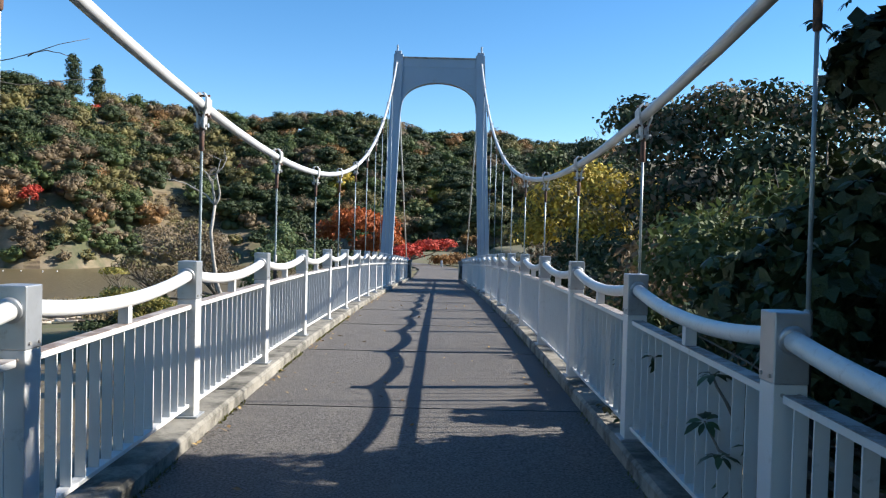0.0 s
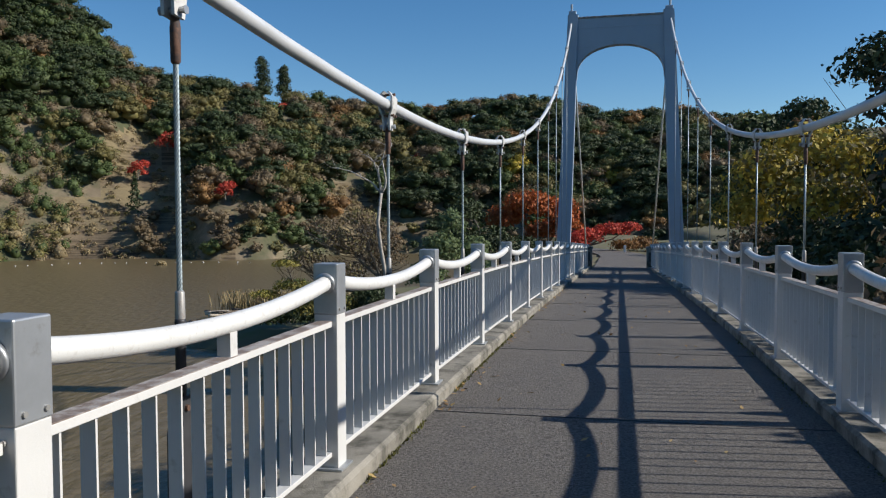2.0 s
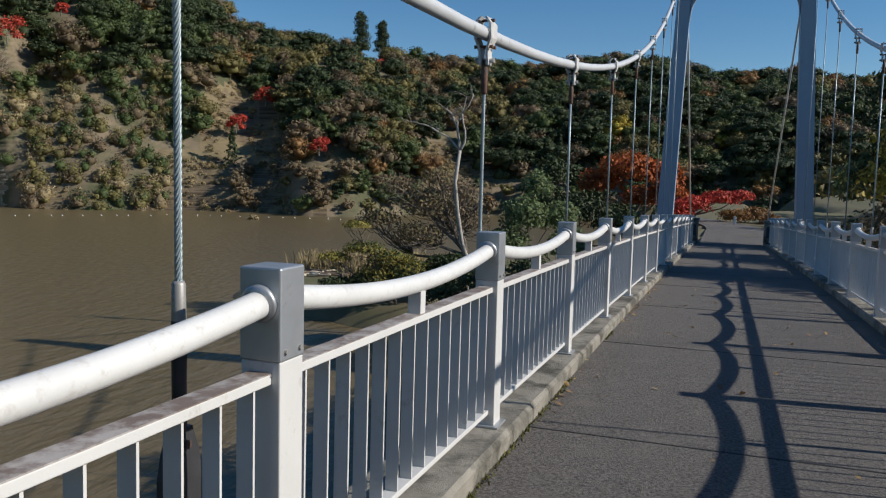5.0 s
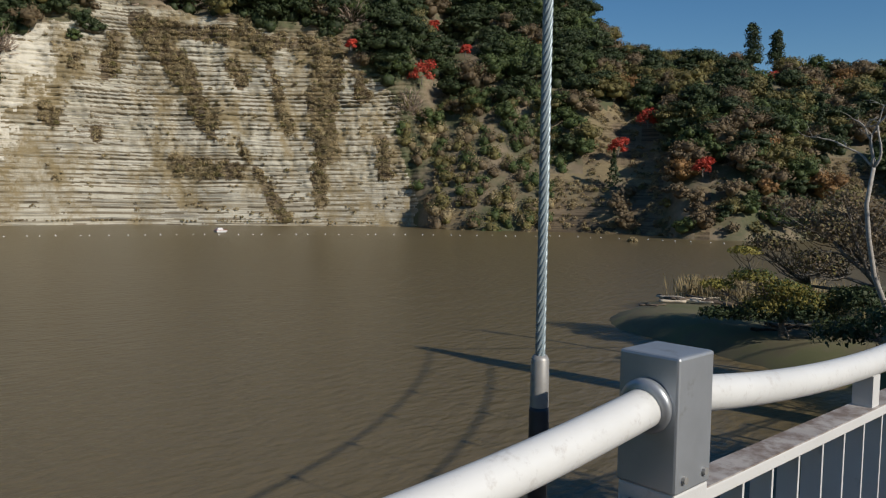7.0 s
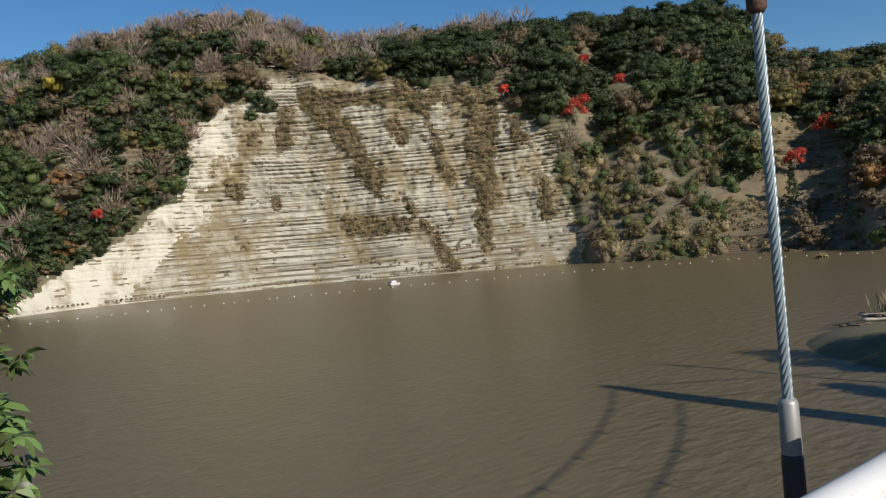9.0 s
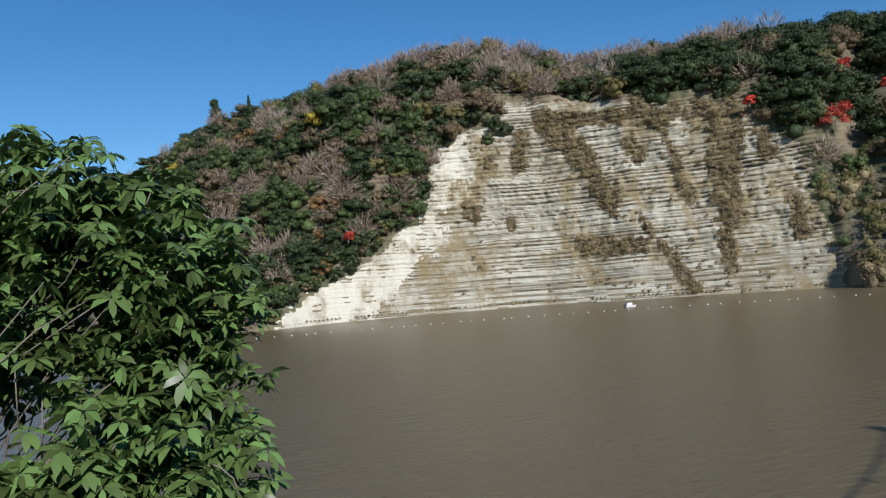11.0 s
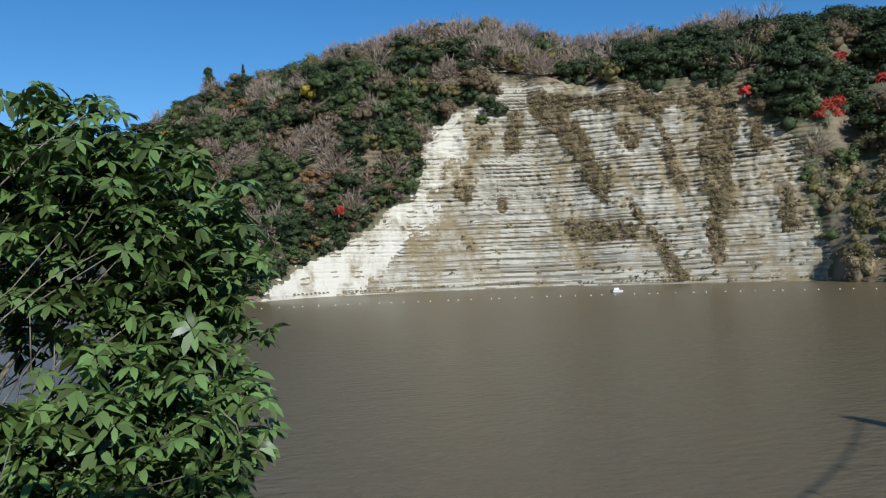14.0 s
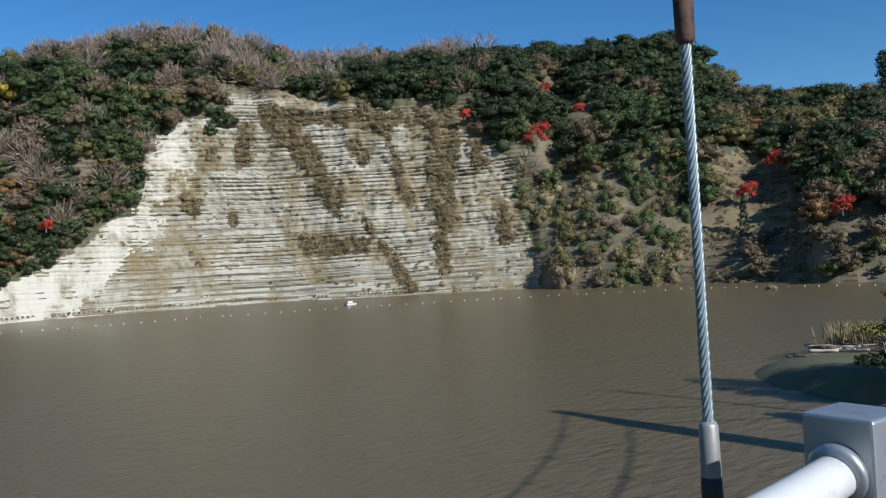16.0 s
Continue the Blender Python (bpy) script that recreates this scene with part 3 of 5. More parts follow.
# dry growth that hangs down the cliff: from az, el to az, el, and half its width in degrees
DRAPES = ((67.6, 10.9, 64.9, 7.6, 0.95), (64.9, 7.6, 63.2, 4.2, 0.7), (60.9, 11.8, 59.5, 9.6, 0.6), (59.5, 9.6, 57.8, 4.0, 0.42), (61.3, 3.0, 58.3, -1.8, 0.42),
          (55.0, 9.6, 55.6, 6.1, 1.25), (55.7, 6.1, 55.2, 2.7, 0.95), (55.7, 1.8, 55.8, -0.9, 0.55), (67.0, 10.6, 55.4, 10.2, 0.55), (51.2, 3.6, 50.9, 1.1, 0.55),
          (65.5, 1.6, 61.4, 1.2, 0.65), (69.2, 9.9, 69.8, 7.6, 0.55), (71.9, 8.6, 71.6, 7.8, 0.5), (73.6, 5.4, 73.1, 4.2, 0.6), (70.5, 4.0, 70.5, 3.2, 0.25),
          (61.8, 8.8, 60.9, 7.4, 0.5), (53.0, 8.2, 52.6, 6.6, 0.5))


def drape(az, el):
    """How deep inside the hanging growth a spot lies; over 0 it is inside."""
    best = -9.0
    for a0, e0, a1, e1, w in DRAPES:
        da, de = a1 - a0, e1 - e0
        k = min(max(((az - a0) * da + (el - e0) * de) / (da * da + de * de), 0.0), 1.0)
        best = max(best, w - math.hypot(az - a0 - k * da, el - e0 - k * de))
    return best + 0.45 * fn(az, el, 3, 1.1) + 0.25 * fn(az, el, 8, 3.0)


def polar(az, r, z):
    a = radians(az)
    return (CX - r * math.sin(a), CY + r * math.cos(a), z)


MAPLES = ((48.5, 7.6, 3.3), (32.4, 4.7, 2.6), (34.4, 2.8, 2.3), (28.6, 1.4, 2.0), (47.8, 11.2, 1.7), (53.6, 9.9, 1.3), (14.5, 4.0, 1.6), (24.5, 7.5, 1.6), (82.5, 3.2, 1.2), (45.4, 9.6, 1.6))


def thin_growth(az, z):
    """Slopes where the soil shows between the trees."""
    if 31.0 < az < 36.5 and z < 22 or 36.4 < az < 40 and z < 6 or 15.5 < az < 21 and -2 < z < 10:
        return fn(az * 0.9, z * 0.09, 4, 0.9) > -0.22
    return fn(az * 0.5, z * 0.06, 9, 0.9) > 0.46


def far_shore():
    azs = list(np.arange(-70, 30, 1.0)) + list(np.arange(30, 47.6, 0.4)) + list(np.arange(47.6, 90, 0.115)) + list(np.arange(90, 151, 1.0))
    ps = list(np.linspace(0, 0.635, 236)) + list(np.linspace(0.65, 1.4, 24))
    V, F, MI, RR = [], [], [], []
    for az in azs:
        for p in ps:
            r, z, R, c = far_point(az, p)
            V.append(polar(az, r, z))
            RR.append(r)
    n = len(ps)
    for i in range(len(azs) - 1):
        az = azs[i]
        for j in range(n - 1):
            F.append((i * n + j, (i + 1) * n + j, (i + 1) * n + j + 1, i * n + j + 1))
            z, r = V[i * n + j][2], RR[i * n + j]
            k = 0
            if bare_rock(az, z, r):
                soft = bed_at(az, z)[1]
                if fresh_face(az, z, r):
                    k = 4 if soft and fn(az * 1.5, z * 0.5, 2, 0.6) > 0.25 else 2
                elif drape(az, elevation(z, r)) > 0.05:
                    k = 3
                else:
                    k = 4 if soft and fn(az * 1.2, z * 0.4, 5, 0.5) + 0.3 * fn(az * 6, z, 5, 0.8) > -0.22 else 1
            elif thin_growth(az, z):
                k = 3
            MI.append(k)
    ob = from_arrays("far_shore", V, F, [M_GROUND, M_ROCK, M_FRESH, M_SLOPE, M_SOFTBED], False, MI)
    tagged(ob, "layered pale mudstone cliff and steep wooded hills across the lake", "cliff", kind="structure")


far_shore()


def near_z(x, y):
    """Height of the near banks and of the spit at the bridge's far end."""
    z = -9.5
    # right bank, running all along the bridge
    z = max(z, -9.5 + 8.5 * smooth01(3.0, 14, x + 1.5 * fn(x, y, 0, 0.12)) + 10 * smooth01(12, 60, x))
    # near bank behind the start
    z = max(z, -9.5 + 9.0 * smooth01(6, -17, y + 2 * fn(x, y, 3, 0.1) + (0.25 * max(0, -x - 12))))
    # spit beyond the far tower
    edge = -6.0 - 22 * smooth01(36, 50, y) * (1 - smooth01(60, 110, y)) + 2.0 * fn(x, y, 7, 0.1)
    if x < 0:
        side = smooth01(edge - 9, edge + 14, x)
    else:
        side = 1.0
    z = max(z, -9.5 + 4.2 * smooth01(36, 46, y) * smooth01(edge - 10, edge + 2, x) * (1 - smooth01(105, 135, y)))
    z = max(z, -9.5 + 8.0 * smooth01(33, 44, y) * side * smooth01(-9, -2.5, x) * (1 - smooth01(105, 135, y)))
    if abs(x - XC) < 4 and y > 40:
        z = max(z, -1.12 - 0.01 * (y - 41))
    if z > -8.5:
        z += 0.15 * fn(x, y, 0, 0.5)
    if -3.5 < x < 3.6 and -16 < y < 40:
        z = min(z, -1.6 if y < -12 or y > 37 else -2.5)
    return z


def near_ground():
    xs = np.concatenate([np.arange(-75, -14, 3.0), np.arange(-14, 16, 0.8), np.arange(16, 160, 4.0)])
    ys = np.concatenate([np.arange(-120, -24, 5.0), np.arange(-24, 66, 1.0), np.arange(66, 180, 4.0)])
    V = [(x, y, near_z(x, y)) for x in xs for y in ys]
    n = len(ys)
    F = [(i * n + j, (i + 1) * n + j, (i + 1) * n + j + 1, i * n + j + 1) for i in range(len(xs) - 1) for j in range(n - 1)]
    ob = from_arrays("ground", V, F, M_GRASS_SOIL, True)
    tagged(ob, "dry grassy banks at both ends of the bridge", "ground", kind="structure")


near_ground()
bm = bmesh.new()
bmesh.ops.create_circle(bm, cap_ends=True, segments=64, radius=1500)
ob = tagged(mesh_ob("water", bm, M_WATER), "calm muddy brown lake water", "lake", kind="structure")
ob.location = (CX, CY, WATER)
bm = bmesh.new()
bmesh.ops.create_circle(bm, cap_ends=True, segments=64, radius=3500)
ob = tagged(mesh_ob("lake_bed", bm, M_GROUND), "dark ground under the lake, out to the horizon", "ground", kind="structure")
ob.location = (CX, CY, -11)


# ---- far woods ----
bm = bmesh.new()
bmesh.ops.create_icosphere(bm, subdivisions=1, radius=1.0)
ICO_V = np.array([tuple(v.co) for v in bm.verts])
ICO_F = np.array([[v.index for v in f.verts] for f in bm.faces])
bm.free()


class Cards:
    """Collects many small leaf clumps for one mesh."""

    def __init__(self):
        self.c, self.s, self.n, self.cores, self.twigs = [], [], [], [], []

    def lump(self, x, y, z, r, flat, rng, cards=30.0, size=0.25, wild=0.55):
        """A rounded clump of foliage: an uneven body under a coat of leaf sprays."""
        k = rng.uniform(0.5, 1.5, 3)
        bump = 0.82 + 0.13 * np.sin(ICO_V @ (k * 3.1) + x) + 0.10 * np.sin(ICO_V[:, ::-1] @ (k * 4.3) + y) + 0.05 * rng.normal(size=len(ICO_V))
        self.cores.append(ICO_V * (bump * r * 0.84)[:, None] * np.array([1, 1, flat]) + np.array([x, y, z]))
        n = max(int(cards * r * r), 8)
        d = rng.normal(size=(n, 3))
        d /= np.linalg.norm(d, axis=1)[:, None] + 1e-9
        d[:, 2] = np.where(d[:, 2] < -0.25, -d[:, 2], d[:, 2])
        self.c.append(d * (r * (0.74 + 0.50 * rng.random(n) ** 1.5))[:, None] * np.array([1, 1, flat]) + np.array([x, y, z]))
        self.s.append(size * (0.5 + 0.9 * rng.random(n)))
        nn = d * np.array([1, 1, 1 / flat]) + wild * rng.normal(size=(n, 3))
        self.n.append(nn / (np.linalg.norm(nn, axis=1)[:, None] + 1e-9))

    def grown(self, x, y, z, rad, rng, flat=0.75, lumps=8, cards=34.0, size=0.25):
        """A broad crown of several lumps round a dome."""
        self.lump(x, y, z + 0.30 * rad, rad * 0.62, 0.8, rng, cards * 0.15, size)
        a0 = rng.random() * 6.28
        for j in range(lumps):
            up = (j + 0.5) / lumps
            a = a0 + 2.4 * j
            ring = math.sqrt(max(1 - up * up, 0.0)) * rad * 0.62
            rr = rad * rng.uniform(0.30, 0.50)
            self.lump(x + ring * math.cos(a) + rng.normal() * 0.1 * rad, y + ring * math.sin(a) + rng.normal() * 0.1 * rad,
                      z + rad * (0.25 + 0.75 * up * flat) + rng.normal() * 0.07 * rad, rr, flat * rng.uniform(0.7, 1.0), rng, cards, size)

    def bare(self, x, y, z, rad, tall, count, rng):
        """A leafless crown: thin twigs that fan up and outwards."""
        d = rng.normal(size=(count, 3)) * np.array([1, 1, 0.6]) + np.array([0, 0, 0.55])
        d /= np.linalg.norm(d, axis=1)[:, None]
        f = rng.random(count) ** 0.55
        base = np.array([x, y, z]) + d * (f * 0.85)[:, None] * np.array([rad, rad, tall])
        way = d + 0.35 * rng.normal(size=(count, 3)) + np.array([0, 0, 0.35])
        way /= np.linalg.norm(way, axis=1)[:, None]
        ln = rad * (0.22 + 0.35 * rng.random(count))[:, None]
        side = np.cross(way, rng.normal(size=(count, 3)))
        side *= (0.07 + 0.06 * rng.random(count))[:, None] / (np.linalg.norm(side, axis=1)[:, None] + 1e-9)
        self.twigs.append(np.stack([base - side, base + side, base + way * ln], 1).reshape(-1, 3))

    def crown(self, x, y, z, rx, rz, count, size, rng, lump=0.25):
        d = rng.normal(size=(count, 3))
        d /= np.linalg.norm(d, axis=1)[:, None] + 1e-9
        d[:, 2] = np.where(d[:, 2] < -0.35, -d[:, 2], d[:, 2])
        rad = 1 - lump * rng.random(count) - 0.18 * np.abs(np.sin(3 * d[:, 0] + x) * np.sin(4 * d[:, 1] + y) * np.cos(3 * d[:, 2] + x))
        p = d * rad[:, None] * np.array([rx, rx, rz]) + np.array([x, y, z])
        self.c.append(p)
        self.s.append(size * (0.6 + 0.8 * rng.random(count)))
        nn = d + 0.55 * rng.normal(size=(count, 3))
        self.n.append(nn / (np.linalg.norm(nn, axis=1)[:, None] + 1e-9))

    def cone(self, x, y, z, rx, h, count, size, rng):
        f = rng.random(count) ** 0.8
        a = rng.random(count) * 2 * np.pi
        rr = rx * (1 - f) * (0.6 + 0.4 * rng.random(count)) * (0.75 + 0.25 * np.sin(f * 38))
        self.c.append(np.stack([x + rr * np.cos(a), y + rr * np.sin(a), z + h * f], 1))
        self.s.append(size * (0.6 + 0.7 * rng.random(count)))
        nn = np.stack([np.cos(a), np.sin(a), 0.8 + 0 * a], 1) + 0.7 * rng.normal(size=(count, 3))
        self.n.append(nn / np.linalg.norm(nn, axis=1)[:, None])

    def build(self, name, material, rng, parent=None, ratio=0.62, tri=False):
        if not self.c:
            quad = np.concatenate(self.twigs)
            return from_arrays(name, quad, np.arange(len(quad)).reshape(-1, 3), material, False, None, parent)
        c, s, nn = np.concatenate(self.c), np.concatenate(self.s), np.concatenate(self.n)
        up = rng.normal(size=c.shape)
        u = np.cross(nn, up)
        u /= np.linalg.norm(u, axis=1)[:, None] + 1e-9
        v = np.cross(nn, u)
        s = s[:, None]
        bend = nn * s * 0.18
        if tri:
            quad = np.stack([c - u * s - v * s * 0.4, c + u * s - v * s * 0.3, c + v * s * 0.9], 1).reshape(-1, 3)
        else:
            quad = np.stack([c - u * s - bend, c - v * s * ratio * 0.9, c + u * s - bend, c + v * s * ratio], 1).reshape(-1, 3)
        f = np.arange(len(quad)).reshape(-1, 3 if tri else 4)
        if tri:
            if self.cores:
                start = len(quad) + len(ICO_V) * np.arange(len(self.cores))
                f = np.concatenate([f, (ICO_F[None] + start[:, None, None]).reshape(-1, 3)])
                quad = np.concatenate([quad] + self.cores)
        return from_arrays(name, quad, f, material, tri, None, parent)


KINDS = {"dark": L_DARK, "green": L_GREEN, "olive": L_OLIVE, "brown": L_BROWN, "orange": L_ORANGE, "yellow": L_YELLOW,
         "red": L_RED, "tan": L_TAN, "twig": L_TWIG}
KIND_LABELS = {"dark": "dense dark evergreen trees on the far hills", "green": "green broadleaf trees on the far hills",
               "olive": "olive green thickets on the far slopes", "brown": "russet autumn trees on the far hills",
               "orange": "orange autumn trees on the far hills", "yellow": "yellow autumn trees on the far hills",
               "red": "red maples scattered on the far slopes", "tan": "dry tan shrubs on the cliff and slopes",
               "twig": "bare grey brown trees along the ridge"}


def pick_kind(az, h, rng):
    """Mix of woods by stretch of the shore and height above the lake (0 to 1)."""
    if az > 75:
        w = dict(dark=.33, green=.22, olive=.10, brown=.17, orange=.03, yellow=.01, twig=.17)
    elif az > 49:
        w = dict(dark=.26, green=.10, olive=.13, brown=.15, twig=.36) if az > 62 else dict(dark=.72, green=.12, olive=.04, brown=.07, twig=.05)
    elif az > 36:
        w = dict(dark=.76, green=.14, brown=.08, orange=.02) if h > 0.5 else dict(dark=.16, green=.22, olive=.24, brown=.22, tan=.14, orange=.02)
    elif az > 16:
        w = dict(dark=.27, green=.13, olive=.28, brown=.25, orange=.06, yellow=.01)
    else:
        w = dict(dark=.52, green=.20, olive=.10, brown=.12, orange=.04, yellow=.02)
    return rng.choice(list(w), p=np.array(list(w.values())) / sum(w.values()))


def spot(az, el):
    """The share p of the shore's profile that is seen at el."""
    lo, hi = 0.04, 1.0
    for _ in range(11):
        mid = 0.5 * (lo + hi)
        r, z, _, _ = far_point(az, mid)
        lo, hi = (mid, hi) if elevation(z, r) < el else (lo, mid)
    return 0.5 * (lo + hi)


def tuft(cards, az, q, s, rng):
    """A dry shrub or clump of grass that clings to the rock."""
    r, z, _, _ = far_point(az, q)
    x, y, _ = polar(az, r - 0.15, z)
    cards["tan" if rng.random() < 0.74 else "brown" if rng.random() < 0.5 else "olive"].crown(x, y, z, s, 0.85 * s, int(75 * s * s) + 14, 0.15, rng, 0.45)


def far_woods():
    rng = np.random.default_rng(5)
    cards = {k: Cards() for k in KINDS}
    for a0, e0, a1, e1, w in DRAPES:
        area = (math.hypot(a1 - a0, e1 - e0) + 2 * w) * 2 * w
        for _ in range(int(area * 20)):
            k, o = rng.uniform(-0.1, 1.1), rng.uniform(-1.2, 1.2) * w
            ln = math.hypot(a1 - a0, e1 - e0)
            a, e = a0 + (a1 - a0) * k + o * (e1 - e0) / ln, e0 + (e1 - e0) * k - o * (a1 - a0) / ln
            if drape(a, e) > 0.0:
                tuft(cards, a, spot(a, e), rng.uniform(0.45, 1.15), rng)
    for _ in range(1500):
        a, e = rng.uniform(49, 80), rng.uniform(-2.6, 11)
        many = fn(a, e, 1, 0.8) + 0.25 * fn(a, e, 6, 2.5) + (0.12 if a < 64 else 0.0) - 0.06 * max(0, a - 72)
        if many > 0.18:
            q = spot(a, e)
            r, z, _, _ = far_point(a, q)
            if bare_rock(a, z, r):
                tuft(cards, a, q, rng.uniform(0.25, 0.75), rng)
    for a in np.arange(49, 86, 0.30):      # scrub along the foot of the cliff
        if fn(a, 2, 0, 0.7) > -0.12:
            tuft(cards, a, 0.05, rng.uniform(0.25, 0.6), rng)
    for az in np.arange(-14, 104, 1.06):
        for p in np.concatenate([np.arange(0.05, 0.64, 0.052), np.arange(0.64, 1.06, 0.066)]):
            a = az + rng.uniform(-0.5, 0.5)
            q = min(max(p + rng.uniform(-0.026, 0.026), 0.045), 1.08)
            r, z, R, c = far_point(a, q)
            h = (z - WATER) / 55
            x, y, _ = polar(a, r, z)
            if bare_rock(a, z, r):
                continue
            el = elevation(z, r)
            if any(abs(a - m[0]) < 0.9 and -1.3 < el - m[1] < 0.5 for m in MAPLES):
                continue
            if thin_growth(a, z) and h < 0.75:
                for _ in range(11):
                    tuft(cards, a + rng.uniform(-0.55, 0.55), q + rng.uniform(-0.026, 0.026), rng.uniform(0.3, 1.1), rng)
                continue
            if 38 < a < 50 and h < 0.62:       # dense scrub of the spur beside the cliff
                for _ in range(5):
                    s = rng.uniform(0.9, 2.1)
                    b = a + rng.normal() * 0.45
                    k = rng.choice(["green", "green", "olive", "brown"]) if b < 44.5 and h > 0.1 else rng.choice(["tan", "olive", "olive", "brown", "green"])
                    r2, z2, _, _ = far_point(b, q + rng.normal() * 0.02)
                    bx, by, _ = polar(b, r2, z2)
                    if not bare_rock(b, z2, r2):
                        cards[k].lump(bx, by, z2 + 0.5 * s, s, rng.uniform(0.8, 1.3), rng, 40, 0.20, 0.8)
                if h < 0.42 or rng.random() < 0.5:
                    continue
            k = pick_kind(a, h, rng)
            low = q < 0.14
            rad = rng.uniform(2.8, 5.2) * (0.6 if low else 1.0)
            if h > 0.55 and 36 < a < 62:
                rad *= 1.15
            if k == "tan":
                rad *= 0.5
            if k == "twig":
                cards[k].bare(x, y, z + rad * 0.5, rad, rad * 1.35, 420, rng)
            elif k == "dark" and rng.random() < 0.04 and not low and q < 0.85:
                cards[k].cone(x, y, z, rad * 0.7, rad * 2.4, 480, 0.34, rng)
            else:
                tall = rad * (0.55 if k == "dark" else 0.25)
                cards[k].grown(x, y, z + tall, rad, rng, 0.62 if k == "dark" else 0.85, 8 if rad > 3 else 6, 30, 0.26)
                if tall > 1.5:
                    cards[k].lump(x, y, z + 0.3 * tall, rad * 0.55, 1.0, rng, 14, 0.28)
    for el in np.arange(-2.2, 10.4, 0.42):     # trees that lean out over the broken edge of the cliff
        for step in (0.9, 2.4, 3.8, 5.2):
            a = rock_edge(el) + step + rng.uniform(-0.5, 0.5)
            if a > 92 or step > 3 and el > 6:
                continue
            q = spot(a, el + rng.uniform(-0.3, 0.3))
            r, z, _, _ = far_point(a, q)
            x, y, _ = polar(a, r - 0.8, z)
            rad = rng.uniform(1.6, 3.4) * (0.75 if step < 1 else 1.0)
            k = rng.choice(["dark", "dark", "green", "olive", "brown", "orange", "twig"], p=[.3, .12, .2, .14, .12, .04, .08])
            if k == "twig":
                cards[k].bare(x, y, z + 0.5, rad, rad * 1.5, 300, rng)
            else:
                cards[k].grown(x, y, z + 0.2, rad, rng, 0.85, 7, 36, 0.22)
    for a, e, rad in ((71.3, 10.6, 3.0), (70.6, 10.2, 2.6), (72.6, 11.2, 3.4), (74.0, 10.8, 3.2), (71.8, 9.6, 2.2)):   # dark clump at the cliff's upper corner
        r, z, _, _ = far_point(a, spot(a, e))
        x, y, _ = polar(a, r - 1.0, z)
        cards["dark" if rad > 2.3 else "green"].grown(x, y, z - 0.5, rad, rng, 0.95, 9, 36, 0.24)
    for az in np.concatenate([np.arange(54.5, 67, 0.8), np.arange(67, 84, 0.9)]):
        a = az + rng.uniform(-0.4, 0.4)
        r, z, R, c = far_point(a, rng.uniform(0.86, 1.02))
        x, y, _ = polar(a, r, z)
        rad = rng.uniform(2.8, 4.2)
        cards["twig"].bare(x, y, z + 4.2, rad, rad * 1.4, 620, rng)
    for x in np.arange(11, 75, 4.2):
        for y in np.arange(-40, 95, 4.6):
            xx, yy = x + rng.uniform(-1.8, 1.8), y + rng.uniform(-1.8, 1.8)
            rad = rng.uniform(2.0, 3.2)
            zz = near_z(xx, yy)
            top = min(zz + rad * 1.6, (xx - rad * 0.5 - 2.0) * 0.56 if yy > 3 else 9) - rad * 0.6
            k = rng.choice(["dark", "dark", "green", "brown", "olive"])
            cards[k].crown(xx, yy, max(top, zz), rad, rad * 0.9, 190, 0.34, rng, 0.4)
    for k, cc in cards.items():
        if cc.c or cc.twigs:
            ob = cc.build("far_woods", KINDS[k], rng, tri=True)
            tagged(ob, KIND_LABELS[k], "woods", kind="stuff")


far_woods()


# ---- trees and shrubs near the bridge ----
def limb(bm, a, b, r0, r1, rng, seg=7, bend=0.12, n=6):
    a, b = Vector(a), Vector(b)
    ln = (b - a).length
    mid = Vector(rng.normal(size=3)) * ln * bend
    pts, rad = [], []
    for i in range(n + 1):
        f = i / n
        pts.append(a.lerp(b, f) + mid * math.sin(math.pi * f) + Vector(rng.normal(size=3)) * ln * 0.012 * (0 < i < n))
        rad.append(r0 + (r1 - r0) * f)
    tube(bm, pts, rad, seg)
    return pts


